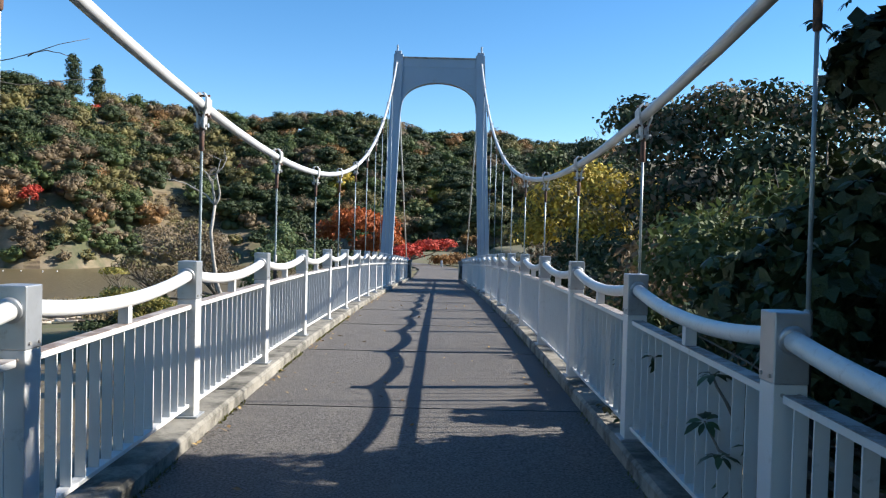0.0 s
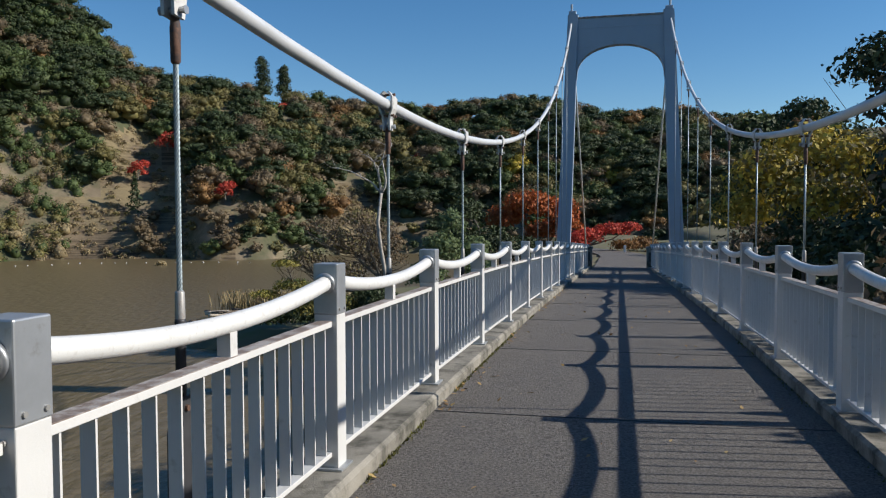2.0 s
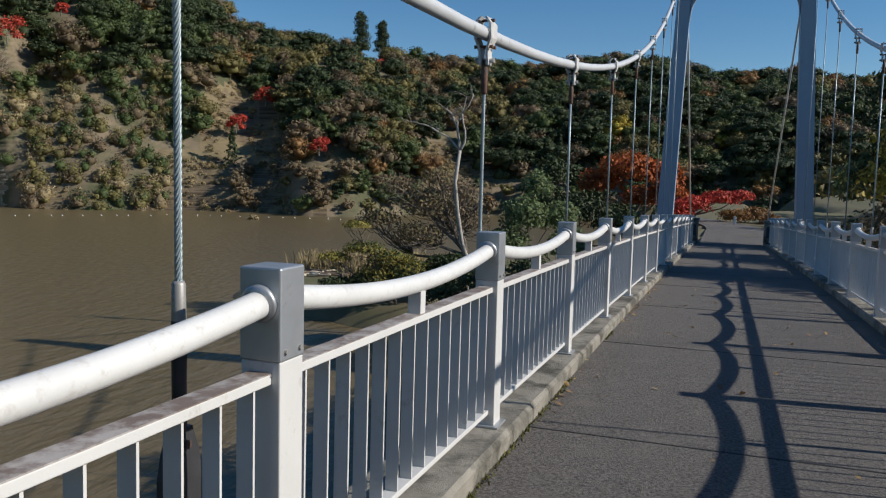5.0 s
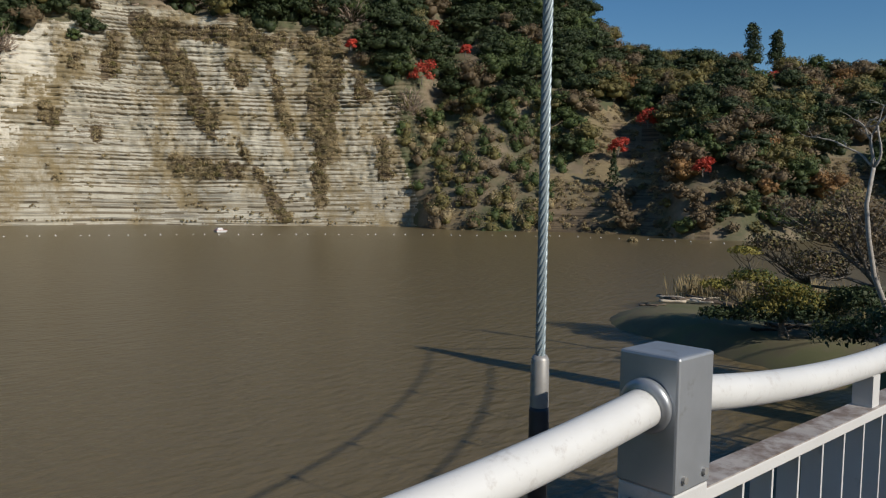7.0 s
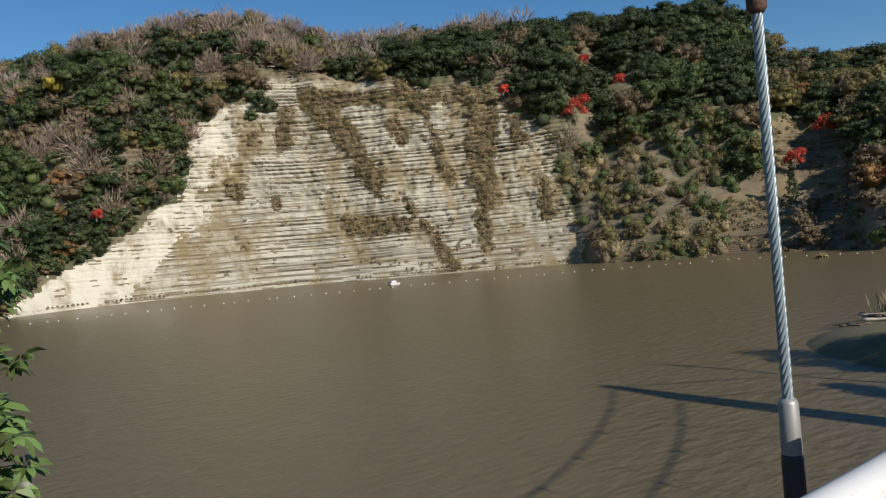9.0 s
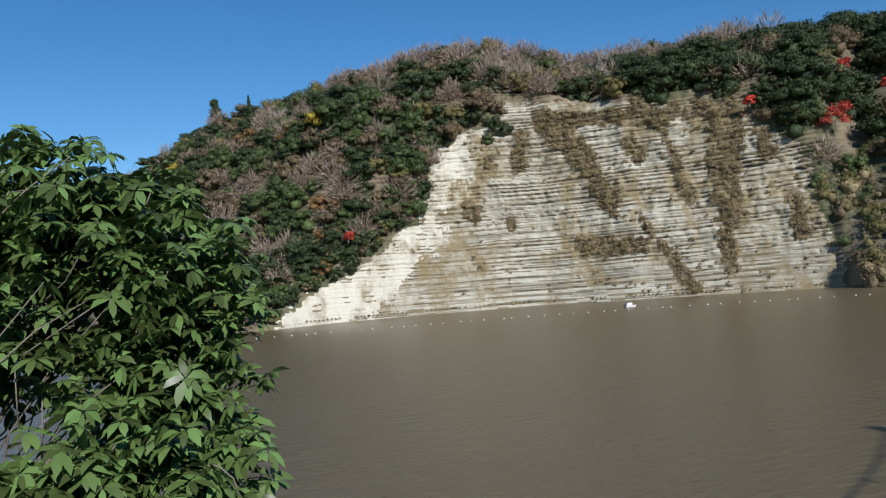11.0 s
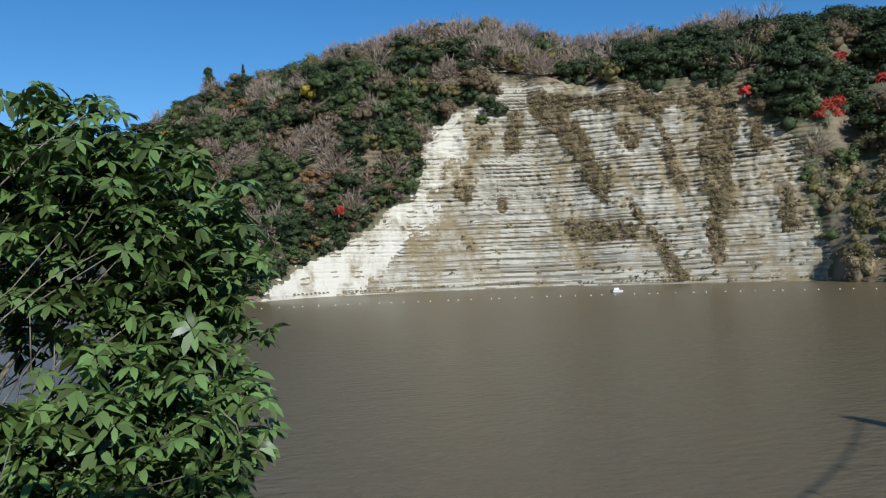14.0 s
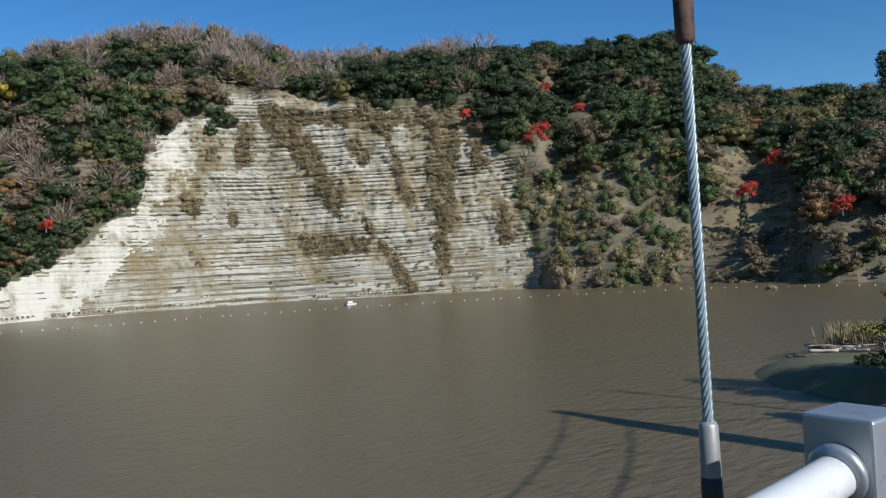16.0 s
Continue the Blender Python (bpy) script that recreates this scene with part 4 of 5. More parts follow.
def tree(name, label, base, fork, blobs, leaf, count, size, seed, bark=None, r_trunk=0.14, group="", category="tree",
         twigs=4, lump=0.6, ratio=0.55, kind="", extra=None):
    """Tapered trunk from base to fork, a limb to each blob (x, y, z, rx, rz) and a crown of many leaf clumps."""
    rng = np.random.default_rng(seed)
    bark = bark or M_BARK
    t = thing(name, label, category, group, kind, at=base)
    inv = Matrix.Translation(-Vector(base))
    bm = bmesh.new()
    limb(bm, base, fork, r_trunk * 1.25, r_trunk * 0.8, rng, 10, 0.04)
    bm.transform(inv)
    part("trunk", bm, bark, t, smooth=True)
    total = sum(b[3] * b[3] + b[3] * b[4] for b in blobs)
    cards = Cards()
    for b in blobs:
        bm = bmesh.new()
        c = Vector(b[:3])
        pts = limb(bm, fork, c, r_trunk * 0.55, r_trunk * 0.12, rng, 7, 0.10)
        for _ in range(twigs):
            d = Vector(rng.normal(size=3)).normalized()
            e = c + Vector((d.x * b[3], d.y * b[3], d.z * b[4])) * 0.95
            limb(bm, pts[rng.integers(3, 6)], e, r_trunk * 0.14, r_trunk * 0.04, rng, 5, 0.1, 4)
        bm.transform(inv)
        part("limb", bm, bark, t, smooth=True)
        n = int(count * (b[3] * b[3] + b[3] * b[4]) / total)
        if n:
            cards.crown(c.x - base[0], c.y - base[1], c.z - base[2], b[3], b[4], n, size, rng, lump)
    if cards.c:
        cards.build("crown", leaf, rng, t, ratio)
        if extra:
            more = Cards()
            for b in blobs[::2]:
                more.crown(b[0] - base[0], b[1] - base[1], b[2] - base[2] + 0.1, b[3] * 1.02, b[4] * 1.02, int(count / len(blobs) * 0.35), size, rng, 0.4)
            more.build("coloured_leaves", extra, rng, t, ratio)
    return t


def leaf_whorls(name, centres, material, rng, parent, length=0.13, per=8):
    """Drooping rosettes of long leaves: each leaf is folded along its midrib and curved at the tip."""
    V, F = [], []
    for c in centres:
        ax = Vector((0, 0, 1)) + 0.5 * Vector(rng.normal(size=3))
        ax.normalize()
        a0 = rng.random() * 6.28
        u = ax.orthogonal().normalized()
        w = ax.cross(u)
        for k in range(per):
            a = a0 + 6.28 * k / per + rng.uniform(-0.3, 0.3)
            out = u * math.cos(a) + w * math.sin(a)
            drop = rng.uniform(0.2, 1.25)
            d1 = (out + ax * (0.25 - 0.4 * drop)).normalized()
            d2 = (out * 0.75 - Vector((0, 0, 1)) * (0.25 + 0.7 * drop)).normalized()
            side = d1.cross(ax)
            if side.length < 1e-3:
                side = u.copy()
            side.normalize()
            L = length * rng.uniform(0.7, 1.15)
            wd = L * 0.17
            p0 = Vector(c) + out * 0.01
            p1 = p0 + d1 * L * 0.34
            p2 = p1 + (d1 + d2).normalized() * L * 0.34
            p3 = p2 + d2 * L * 0.32
            i = len(V)
            V += [p0, p1 + side * wd, p1 - side * wd, p2 + side * wd * 0.9, p2 - side * wd * 0.9, p3]
            F += [(i, i + 1, i + 2), (i + 1, i + 3, i + 2), (i + 2, i + 3, i + 4), (i + 3, i + 5, i + 4)]
    return from_arrays(name, np.array([tuple(v) for v in V]), F, material, False, None, parent)


def laurel(base, fork, blobs, n_whorl, seed, label, bark=M_BARK, length=0.13, r_trunk=0.13, group="", leaf=L_GLOSS):
    rng = np.random.default_rng(seed)
    t = thing("laurel_tree", label, "tree", group, at=base)
    o = Vector(base)
    inv = Matrix.Translation(-o)
    bm = bmesh.new()
    limb(bm, base, fork, r_trunk * 1.2, r_trunk * 0.75, rng, 10, 0.05)
    bm.transform(inv)
    part("trunk", bm, bark, t, smooth=True)
    vol = sum(b[3] ** 2 + b[3] * b[4] for b in blobs)
    centres = []
    for b in blobs:
        c = Vector(b[:3])
        bm = bmesh.new()
        pts = limb(bm, fork, c, r_trunk * 0.30, r_trunk * 0.10, rng, 7, 0.10)
        n = int(n_whorl * (b[3] ** 2 + b[3] * b[4]) / vol)
        tips = []
        for _ in range(n):
            d = Vector(rng.normal(size=3)).normalized()
            f = rng.random() ** 0.6
            e = c + Vector((d.x * b[3], d.y * b[3], d.z * b[4])) * f
            tips.append(e)
            centres.append(e - o)
        for e in tips[:max(4, n // 12)]:
            limb(bm, pts[int(rng.integers(3, 7))], e, r_trunk * 0.07, r_trunk * 0.03, rng, 4, 0.12, 4)
        bm.transform(inv)
        part("limb", bm, bark, t, smooth=True)
    leaf_whorls("crown", centres, leaf, rng, t, length)
    return t


def from_view(az, el, d):
    """A place d metres off, az degrees left of the bridge's line and el up, seen from the middle of the left rail."""
    a, e = radians(az), radians(el)
    return (CX - d * math.sin(a) * math.cos(e), CY + d * math.cos(a) * math.cos(e), 1.5 + d * math.sin(e))


def view_blob(az, el, d, rx, rz):
    return (*from_view(az, el, d), rx, rz)


laurel((-9.5, 0.5, -7.2), (-8.2, 3.6, -2.3), [
    view_blob(111, 12, 6.6, 0.5, 0.75), view_blob(112, 6, 6.4, 0.9, 0.8), view_blob(105, 6.6, 6.2, 0.75, 0.55),
    view_blob(101, 7.6, 6.2, 0.55, 0.55), view_blob(96.5, 6.5, 6.2, 0.5, 0.45), view_blob(101, 3, 6.0, 0.95, 0.75),
    view_blob(94, 2.5, 6.0, 0.7, 0.5), view_blob(93, -0.5, 6.2, 0.5, 0.45), view_blob(108, -1, 6.6, 0.9, 0.7),
    view_blob(98, -3, 5.9, 0.75, 0.5), view_blob(94.6, -7, 5.7, 0.6, 0.5), view_blob(97, -11, 5.4, 0.75, 0.55),
    view_blob(93.2, -13, 5.5, 0.42, 0.6), view_blob(104, -12, 5.3, 0.75, 0.5), view_blob(111, -13, 5.8, 0.7, 0.5),
    view_blob(96, -18, 5.3, 0.55, 0.5), view_blob(100, -20, 5.0, 0.7, 0.45), view_blob(108, -21, 5.2, 0.8, 0.45),
    view_blob(119, 8, 7.0, 1.2, 1.3), view_blob(122, -6, 6.8, 1.2, 1.2), view_blob(95.5, -24, 5.2, 0.6, 0.5),
    view_blob(128, 3, 7.5, 1.3, 1.6)],
    4900, 3, "broad evergreen tree with glossy drooping leaves on the bank", length=0.155, group="evergreens by the bridge")

# evergreens crowding the other railing near the start, their shade put into dark leaf colours
# crowns overhead and behind the start are unseen, added to block sky and sun
SHADE = [(3.1, 0.0, 0.4, 0.9, 0.9), (2.7, 1.6, 0.2, 0.75, 0.8), (2.5, 2.9, 0.0, 0.65, 0.7), (3.7, 2.6, 1.4, 1.0, 1.1), (4.4, 1.4, 2.6, 1.3, 1.2),
         (5.0, -0.6, 3.2, 1.6, 1.3), (4.0, -2.6, 1.8, 1.4, 1.5), (3.3, -4.4, 1.6, 1.3, 1.4), (4.9, 2.8, 2.2, 1.2, 1.2), (5.5, 2.2, 3.5, 1.0, 0.9),
         (2.9, -2.0, 0.8, 0.9, 1.0), (4.3, 3.2, -0.2, 1.2, 1.2), (3.1, 3.6, -0.6, 0.9, 0.9), (5.5, -4.5, 3.3, 1.6, 1.4), (3.0, -6.5, 2.0, 1.4, 1.4),
         (4.5, -8.5, 2.6, 1.8, 1.8), (1.78, 2.3, 0.05, 0.32, 0.4), (1.86, 1.2, 0.3, 0.32, 0.45), (2.5, 4.2, 0.9, 0.55, 0.75), (2.6, 5.2, 0.7, 0.5, 0.75), (2.3, 3.3, 0.8, 0.5, 0.8), (2.5, 6.0, 0.3, 0.45, 0.6), (1.9, 2.6, 0.5, 0.3, 0.5), (1.66, 4.3, 0.35, 0.27, 0.36), (1.66, 2.3, 0.5, 0.3, 0.4), (1.7, 3.4, 0.5, 0.27, 0.4), (2.9, 3.7, 0.4, 0.6, 0.7), (2.8, 3.9, 1.4, 0.55, 0.6), (2.95, 3.9, 2.4, 0.5, 0.55), (3.3, 3.7, 3.1, 0.5, 0.5), (2.4, 0.6, 1.0, 0.6, 0.7), (2.5, -0.8, 1.2, 0.7, 0.8), (3.6, 1.8, 2.4, 0.9, 0.8), (4.2, 3.2, 1.2, 1.0, 1.0), (1.6, -1.2, 3.6, 1.0, 0.6), (0.8, -3.4, 4.0, 1.2, 0.6), (2.2, -3.2, 3.2, 1.1, 0.7), (0.4, -6.0, 4.4, 1.4, 0.7), (2.6, -0.6, 2.2, 0.8, 0.7), (1.0, -2.4, 4.6, 1.3, 0.7), (-0.6, -4.2, 5.0, 1.4, 0.8), (1.2, 0.3, 4.7, 1.1, 0.6), (-1.6, -6.4, 5.0, 1.6, 0.9), (1.6, -6.0, 5.2, 1.8, 1.0), (-0.9, -1.2, 5.2, 1.1, 0.6), (3.9, 0.8, 0.6, 1.2, 1.2), (4.8, 0.0, 0.2, 1.4, 1.4), (5.6, 1.8, 0.8, 1.4, 1.4),
         (5.2, 3.4, 0.4, 1.3, 1.2), (4.9, 3.6, 1.9, 1.2, 1.0), (5.6, 3.2, 3.3, 1.2, 1.0), (6.6, 2.6, 4.4, 1.4, 1.0), (5.8, 0.8, 4.2, 1.5, 1.2), (6.4, -1.6, 4.4, 1.8, 1.4),
         (3.6, 3.9, 0.9, 0.8, 0.9), (6.8, 3.4, 2.2, 1.4, 1.4), (6.6, 0.6, 2.2, 1.6, 1.6), (4.4, 4.0, -0.8, 1.0, 1.0), (2.6, 1.0, 0.2, 0.7, 0.9), (2.6, -0.4, 0.3, 0.8, 1.0),
         (0.0, -2.4, 4.7, 1.9, 0.6), (-2.4, -3.2, 4.9, 1.9, 0.7), (2.2, -0.4, 4.5, 1.4, 0.6), (-2.8, -1.0, 5.0, 1.4, 0.6), (0.1, -5.0, 4.8, 2.0, 0.7), (2.6, -5.2, 4.4, 1.8, 0.8), (-3.6, -5.6, 4.4, 1.8, 1.0), (3.4, 1.6, 4.6, 1.2, 0.6)]
shade_tree = laurel((5.2, 0.5, -3.0), (4.6, 1.0, 0.4), SHADE, 7000, 11, "evergreen tree leaning over the railing, leaves coloured dark for shade", M_BARK, 0.105, 0.15, "evergreens by the bridge", L_SHADY)
# dark leaf fill added inside the crowns to deepen their shade and stop light
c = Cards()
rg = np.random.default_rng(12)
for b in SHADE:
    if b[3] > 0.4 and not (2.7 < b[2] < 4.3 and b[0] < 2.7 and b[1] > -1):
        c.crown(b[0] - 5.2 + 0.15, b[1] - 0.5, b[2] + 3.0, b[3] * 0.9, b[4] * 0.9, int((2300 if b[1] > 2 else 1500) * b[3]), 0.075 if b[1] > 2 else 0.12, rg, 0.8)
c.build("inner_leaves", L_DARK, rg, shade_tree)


def hedge_tree(name, label, base, blobs, leaf, count, size, seed, **kw):
    if base[0] > 3:   # crowns that keep below the slanting sunlight on the deck
        blobs = [(x, y, min(z, (x - 1.75 + 0.3 * rx) * 0.56 - rz) if y < 18 else z, rx, rz) for x, y, z, rx, rz in blobs]
    z = base[2]
    fork = (base[0], base[1], z + 0.45 * (np.mean([b[2] for b in blobs]) - z) + 0.3)
    return tree(name, label, base, fork, blobs, leaf, count, size, seed, **kw)


hedge_tree("broadleaf_tree", "sunlit green broadleaf tree beyond the railing", (5.5, 12.5, -3.0),
           [(4.6, 12.0, 0.6, 1.3, 1.2), (5.2, 13.2, 1.6, 1.4, 1.1), (3.9, 13.2, -0.5, 1.2, 1.0), (6.2, 11.6, 1.9, 1.5, 1.2), (4.9, 10.2, -0.6, 1.4, 1.2)],
           L_GREEN, 5200, 0.085, 21, group="trees beyond the railing")
hedge_tree("broadleaf_tree", "tall dark green tree with thinning russet leaves", (9.5, 26.0, -2.5),
           [(8.0, 25.0, 4.2, 2.0, 1.5), (7.2, 26.4, 5.4, 1.7, 1.1), (9.4, 24.8, 5.2, 2.0, 1.4), (11.2, 25.6, 5.6, 2.2, 1.4), (7.6, 23.4, 2.4, 1.9, 1.6), (10.0, 22.4, 3.4, 2.4, 1.8), (12.6, 24.0, 4.6, 2.4, 1.8)],
           L_DARK, 9500, 0.12, 22, group="trees beyond the railing", extra=L_BROWN)
hedge_tree("broadleaf_tree", "tall dark tree behind the far tower", (7.6, 41.0, -2.5),
           [(6.6, 40.4, 3.0, 1.9, 1.5), (8.0, 41.8, 4.6, 2.0, 1.4), (9.6, 40.6, 4.0, 2.2, 1.6), (7.2, 39.6, 1.2, 2.0, 1.5), (6.2, 42.0, 5.2, 1.5, 1.1), (8.6, 42.6, 6.2, 1.4, 0.9), (5.4, 41.0, 1.8, 1.4, 1.2)],
           L_DARK, 8500, 0.12, 27, group="trees beyond the railing", extra=L_GREEN)
hedge_tree("broadleaf_tree", "dark dense evergreen tree beyond the railing", (7.5, 8.0, -2.8),
           [(6.4, 7.6, 0.8, 1.7, 1.4), (7.4, 9.2, 2.2, 1.9, 1.5), (5.6, 8.8, -0.6, 1.6, 1.3), (8.6, 7.0, 2.6, 2.2, 1.8), (6.4, 5.8, 1.6, 1.6, 1.4), (8.0, 11.0, 1.8, 2.0, 1.6), (5.0, 6.6, -0.8, 1.4, 1.2)],
           L_DARK, 9000, 0.10, 23, group="trees beyond the railing")
hedge_tree("ginkgo_tree", "yellow leaved autumn tree beyond the railing", (6.6, 32.0, -2.5),
           [(5.0, 31.0, 2.6, 1.7, 1.1), (6.6, 32.6, 3.6, 1.9, 1.2), (7.8, 30.8, 3.0, 1.7, 1.2), (4.6, 32.8, 1.4, 1.5, 1.1), (6.2, 29.4, 1.6, 1.8, 1.2), (8.4, 28.0, 2.6, 1.7, 1.0)],
           L_YELLOW, 6500, 0.11, 24, group="trees beyond the railing", extra=L_OLIVE)
for i, (x, y, r) in enumerate(((4.6, 16.4, 1.5), (5.4, 24.5, 1.7), (4.6, 27.6, 1.5), (5.2, 35.0, 1.9), (4.6, 20.5, 1.5), (5.6, 38.8, 2.0), (7.6, 41.5, 2.4))):
    hedge_tree("undergrowth_tree", "dark green undergrowth crowding the bank below the railing", (x + 0.6, y, -3.2),
               [(x, y, -0.4, r, 1.3), (x + 0.8, y + 0.8, 0.6, r * 0.9, 1.1), (x + 0.9, y - 1.0, -0.2, r, 1.2), (x - 0.2, y + 1.0, -1.5, r * 0.8, 0.9)],
               L_DARK if i % 3 else L_BROWN, 2600, 0.10, 40 + i, group="undergrowth of the bank", r_trunk=0.08)

# the spit at the far end
hedge_tree("maple_tree", "orange red maple in full autumn colour", (-5.4, 54.0, -3.5),
           [(-5.6, 53.5, 2.0, 2.0, 1.3), (-3.8, 54.5, 1.8, 1.6, 1.1), (-7.2, 54.0, 1.2, 1.6, 1.2), (-4.6, 53.0, 0.4, 1.5, 1.0), (-3.2, 52.4, 0.9, 1.2, 1.1)],
           leafmat("maple_orange", (0.36, 0.095, 0.025)), 5200, 0.13, 60, group="maples on the spit")
hedge_tree("maple_tree", "bright red maple by the path", (-2.2, 66.0, -2.0),
           [(-2.4, 66.0, -0.2, 1.6, 0.9), (-0.6, 67.0, 0.3, 1.7, 0.75), (0.8, 67.5, 0.5, 1.2, 0.6), (-3.2, 65.0, -0.6, 1.2, 0.9)],
           L_RED, 3600, 0.12, 61, group="maples on the spit")
hedge_tree("azalea_bush", "low orange brown bush where the path bends", (1.2, 69.0, -2.2),
           [(0.6, 68.5, -1.0, 1.5, 0.7), (2.0, 69.5, -0.9, 1.4, 0.8), (3.0, 68.0, -1.2, 1.0, 0.6)], L_ORANGE, 2200, 0.12, 62, r_trunk=0.06, category="bush")
hedge_tree("willow_bush", "tall grey green bush at the water's edge", (-8.4, 41.5, -4.5),
           [(-8.6, 41.0, -0.4, 1.2, 1.3), (-8.2, 41.6, 1.0, 0.8, 1.0), (-7.2, 42.0, -0.4, 1.1, 1.0), (-9.2, 40.6, -1.6, 1.2, 1.0), (-6.6, 41.2, -1.6, 1.2, 1.0)],
           leafmat("grey_green_leaf", (0.17, 0.22, 0.10), trans=0.4), 6000, 0.10, 63, r_trunk=0.06, category="bush")
hedge_tree("evergreen_bush", "dark evergreen beside the maple", (-7.8, 50.0, -4.0),
           [(-7.6, 50.0, -0.4, 1.8, 1.4), (-6.0, 50.6, -0.8, 1.6, 1.2), (-5.0, 49.0, -1.0, 1.3, 1.0), (-9.2, 50.0, 1.6, 1.3, 1.3), (-9.6, 50.6, 0.0, 1.4, 1.2)], L_DARK, 4600, 0.11, 64, category="bush")
hedge_tree("autumn_bush", "straggling autumn bush with bare twigs and russet leaves", (-13.5, 48.0, -5.4),
           [view_blob(20.5, -2.6, 43, 1.77, 1.32), view_blob(22.5, -1, 43, 1.42, 0.96), view_blob(19.5, -0.4, 43, 1.42, 0.84), view_blob(17.5, -3.4, 43, 1.65, 1.56),
            view_blob(24, -3.4, 43, 1.42, 0.72), view_blob(18, -1.4, 43, 1.30, 1.08), view_blob(21, -4.6, 43, 1.65, 0.96)],
           L_BROWN, 4600, 0.085, 65, r_trunk=0.20, twigs=46, category="bush", extra=L_OLIVE)
hedge_tree("autumn_bush", "low spreading bush with yellow green leaves by the water", (-17.0, 45.5, -5.8),
           [view_blob(25, -5.6, 42, 1.30, 0.48), view_blob(27.2, -6.2, 42, 1.06, 0.36), view_blob(23, -6.4, 42, 1.42, 0.60), view_blob(25.5, -3.8, 42, 0.94, 0.36), view_blob(21.5, -7.1, 42, 1.53, 0.72), view_blob(24, -7.4, 42, 1.42, 0.60)],
           leafmat("fading_leaf", (0.25, 0.215, 0.05)), 6000, 0.08, 66, r_trunk=0.14, twigs=18, category="bush", extra=L_GREEN)
hedge_tree("evergreen_bush", "low dark scrub on the muddy shore", (-16.5, 45.0, -6.2),
           [view_blob(24.5, -8, 42, 1.53, 0.60), view_blob(21.5, -7.8, 42, 1.77, 0.84), view_blob(18.5, -6.9, 42, 1.77, 0.96), view_blob(27, -8.2, 42, 1.18, 0.48)], L_DARK, 6500, 0.10, 68, r_trunk=0.05, category="bush")
hedge_tree("evergreen_bush", "dark low bush under the railing end", (-9.6, 37.5, -5.2),
           [(-9.6, 37.5, -3.0, 1.5, 1.0), (-11.4, 37.8, -3.6, 1.4, 0.8), (-7.6, 38.0, -2.6, 1.4, 1.1)], L_DARK, 3000, 0.09, 67, r_trunk=0.06, category="bush")


def dead_tree():
    rng = np.random.default_rng(8)
    base = Vector((-10.6, 43.5, -5.0))
    t = thing("dead_tree", "leafless grey tree with one long crooked branch", "tree", at=base)
    inv = Matrix.Translation(-base)
    fork = Vector(from_view(18.0, 1.9, 37))
    bm = bmesh.new()
    limb(bm, base, fork, 0.13, 0.08, rng, 8, 0.05)
    bm.transform(inv)
    part("trunk", bm, M_PALEBARK, t, smooth=True)
    for ends in ([(18.2, 4.0), (17.6, 5.8)], [(19.6, 3.2), (21.6, 3.9)], [(18.6, 4.4), (19.3, 5.0)], [(17.9, 4.6), (17.1, 6.0)]):
        bm = bmesh.new()
        a = fork
        r = 0.065
        for e in ends:
            b = Vector(from_view(e[0], e[1], 37))
            limb(bm, a, b, r, r * 0.55, rng, 6, 0.06)
            for _ in range(3):
                limb(bm, b, b + Vector((rng.normal() * 0.5, rng.normal() * 0.3, rng.uniform(0, 0.6))), r * 0.4, r * 0.12, rng, 5, 0.12, 4)
            a, r = b, r * 0.6
        bm.transform(inv)
        part("limb", bm, M_PALEBARK, t, smooth=True)


dead_tree()


# ---- single trees that stand out on the far hills ----
def far_place(az, el):
    """The spot of the far shore that lies at az and el."""
    best = None
    for q in np.linspace(0.045, 1.05, 120):
        r, z, _, _ = far_point(az, q)
        e = math.degrees(math.atan2(z - 1.5, r))
        if best is None or abs(e - el) < best[0]:
            best = (abs(e - el), polar(az, r - 4.5, z))
    return best[1]


for i, (az, el, r) in enumerate(MAPLES):
    x, y, z = far_place(az, el)
    hedge_tree("maple_tree", "small red maple on the far slope", (x, y, z - 0.5),
               [(x, y, z + r * 0.9, r * 0.85, r * 0.8), (x - r * 0.5, y - 0.3 * r, z + r * 0.5, r * 0.6, r * 0.6), (x + 0.4 * r, y + 0.5 * r, z + r * 1.2, r * 0.6, r * 0.6), (x + 0.2 * r, y + 0.6 * r, z + 0.4 * r, r * 0.5, r * 0.5)],
               L_RED, 1100, 0.24, 80 + i, r_trunk=0.12, group="red maples on the far slope", twigs=2)
for az, h, w in ((25.7, 13.0, 3.1), (24.2, 11.0, 2.7), (91.2, 9.0, 2.6)):
    rng = np.random.default_rng(int(az * 10))
    x, y, z = polar(az, *far_point(az, 0.99)[:2])
    t = thing("cedar_tree", "tall dark cedar standing clear of the ridge", "tree", "cedars on the ridge", at=(x, y, z))
    bm = bmesh.new()
    limb(bm, (0, 0, -1), (0, 0, h + 2.5), 0.3, 0.06, rng, 8, 0.01)
    part("trunk", bm, M_BARK, t, smooth=True)
    c = Cards()
    for k in range(9):
        f = k / 8
        c.crown(rng.normal() * 0.3, rng.normal() * 0.3, 4.5 + (h - 3.0) * f, w * 1.25 * (1 - 0.5 * f) * (1 + 0.2 * rng.normal()), 1.6, 260, 0.30, rng, 0.6)
    c.build("crown", L_DARK, rng, t)
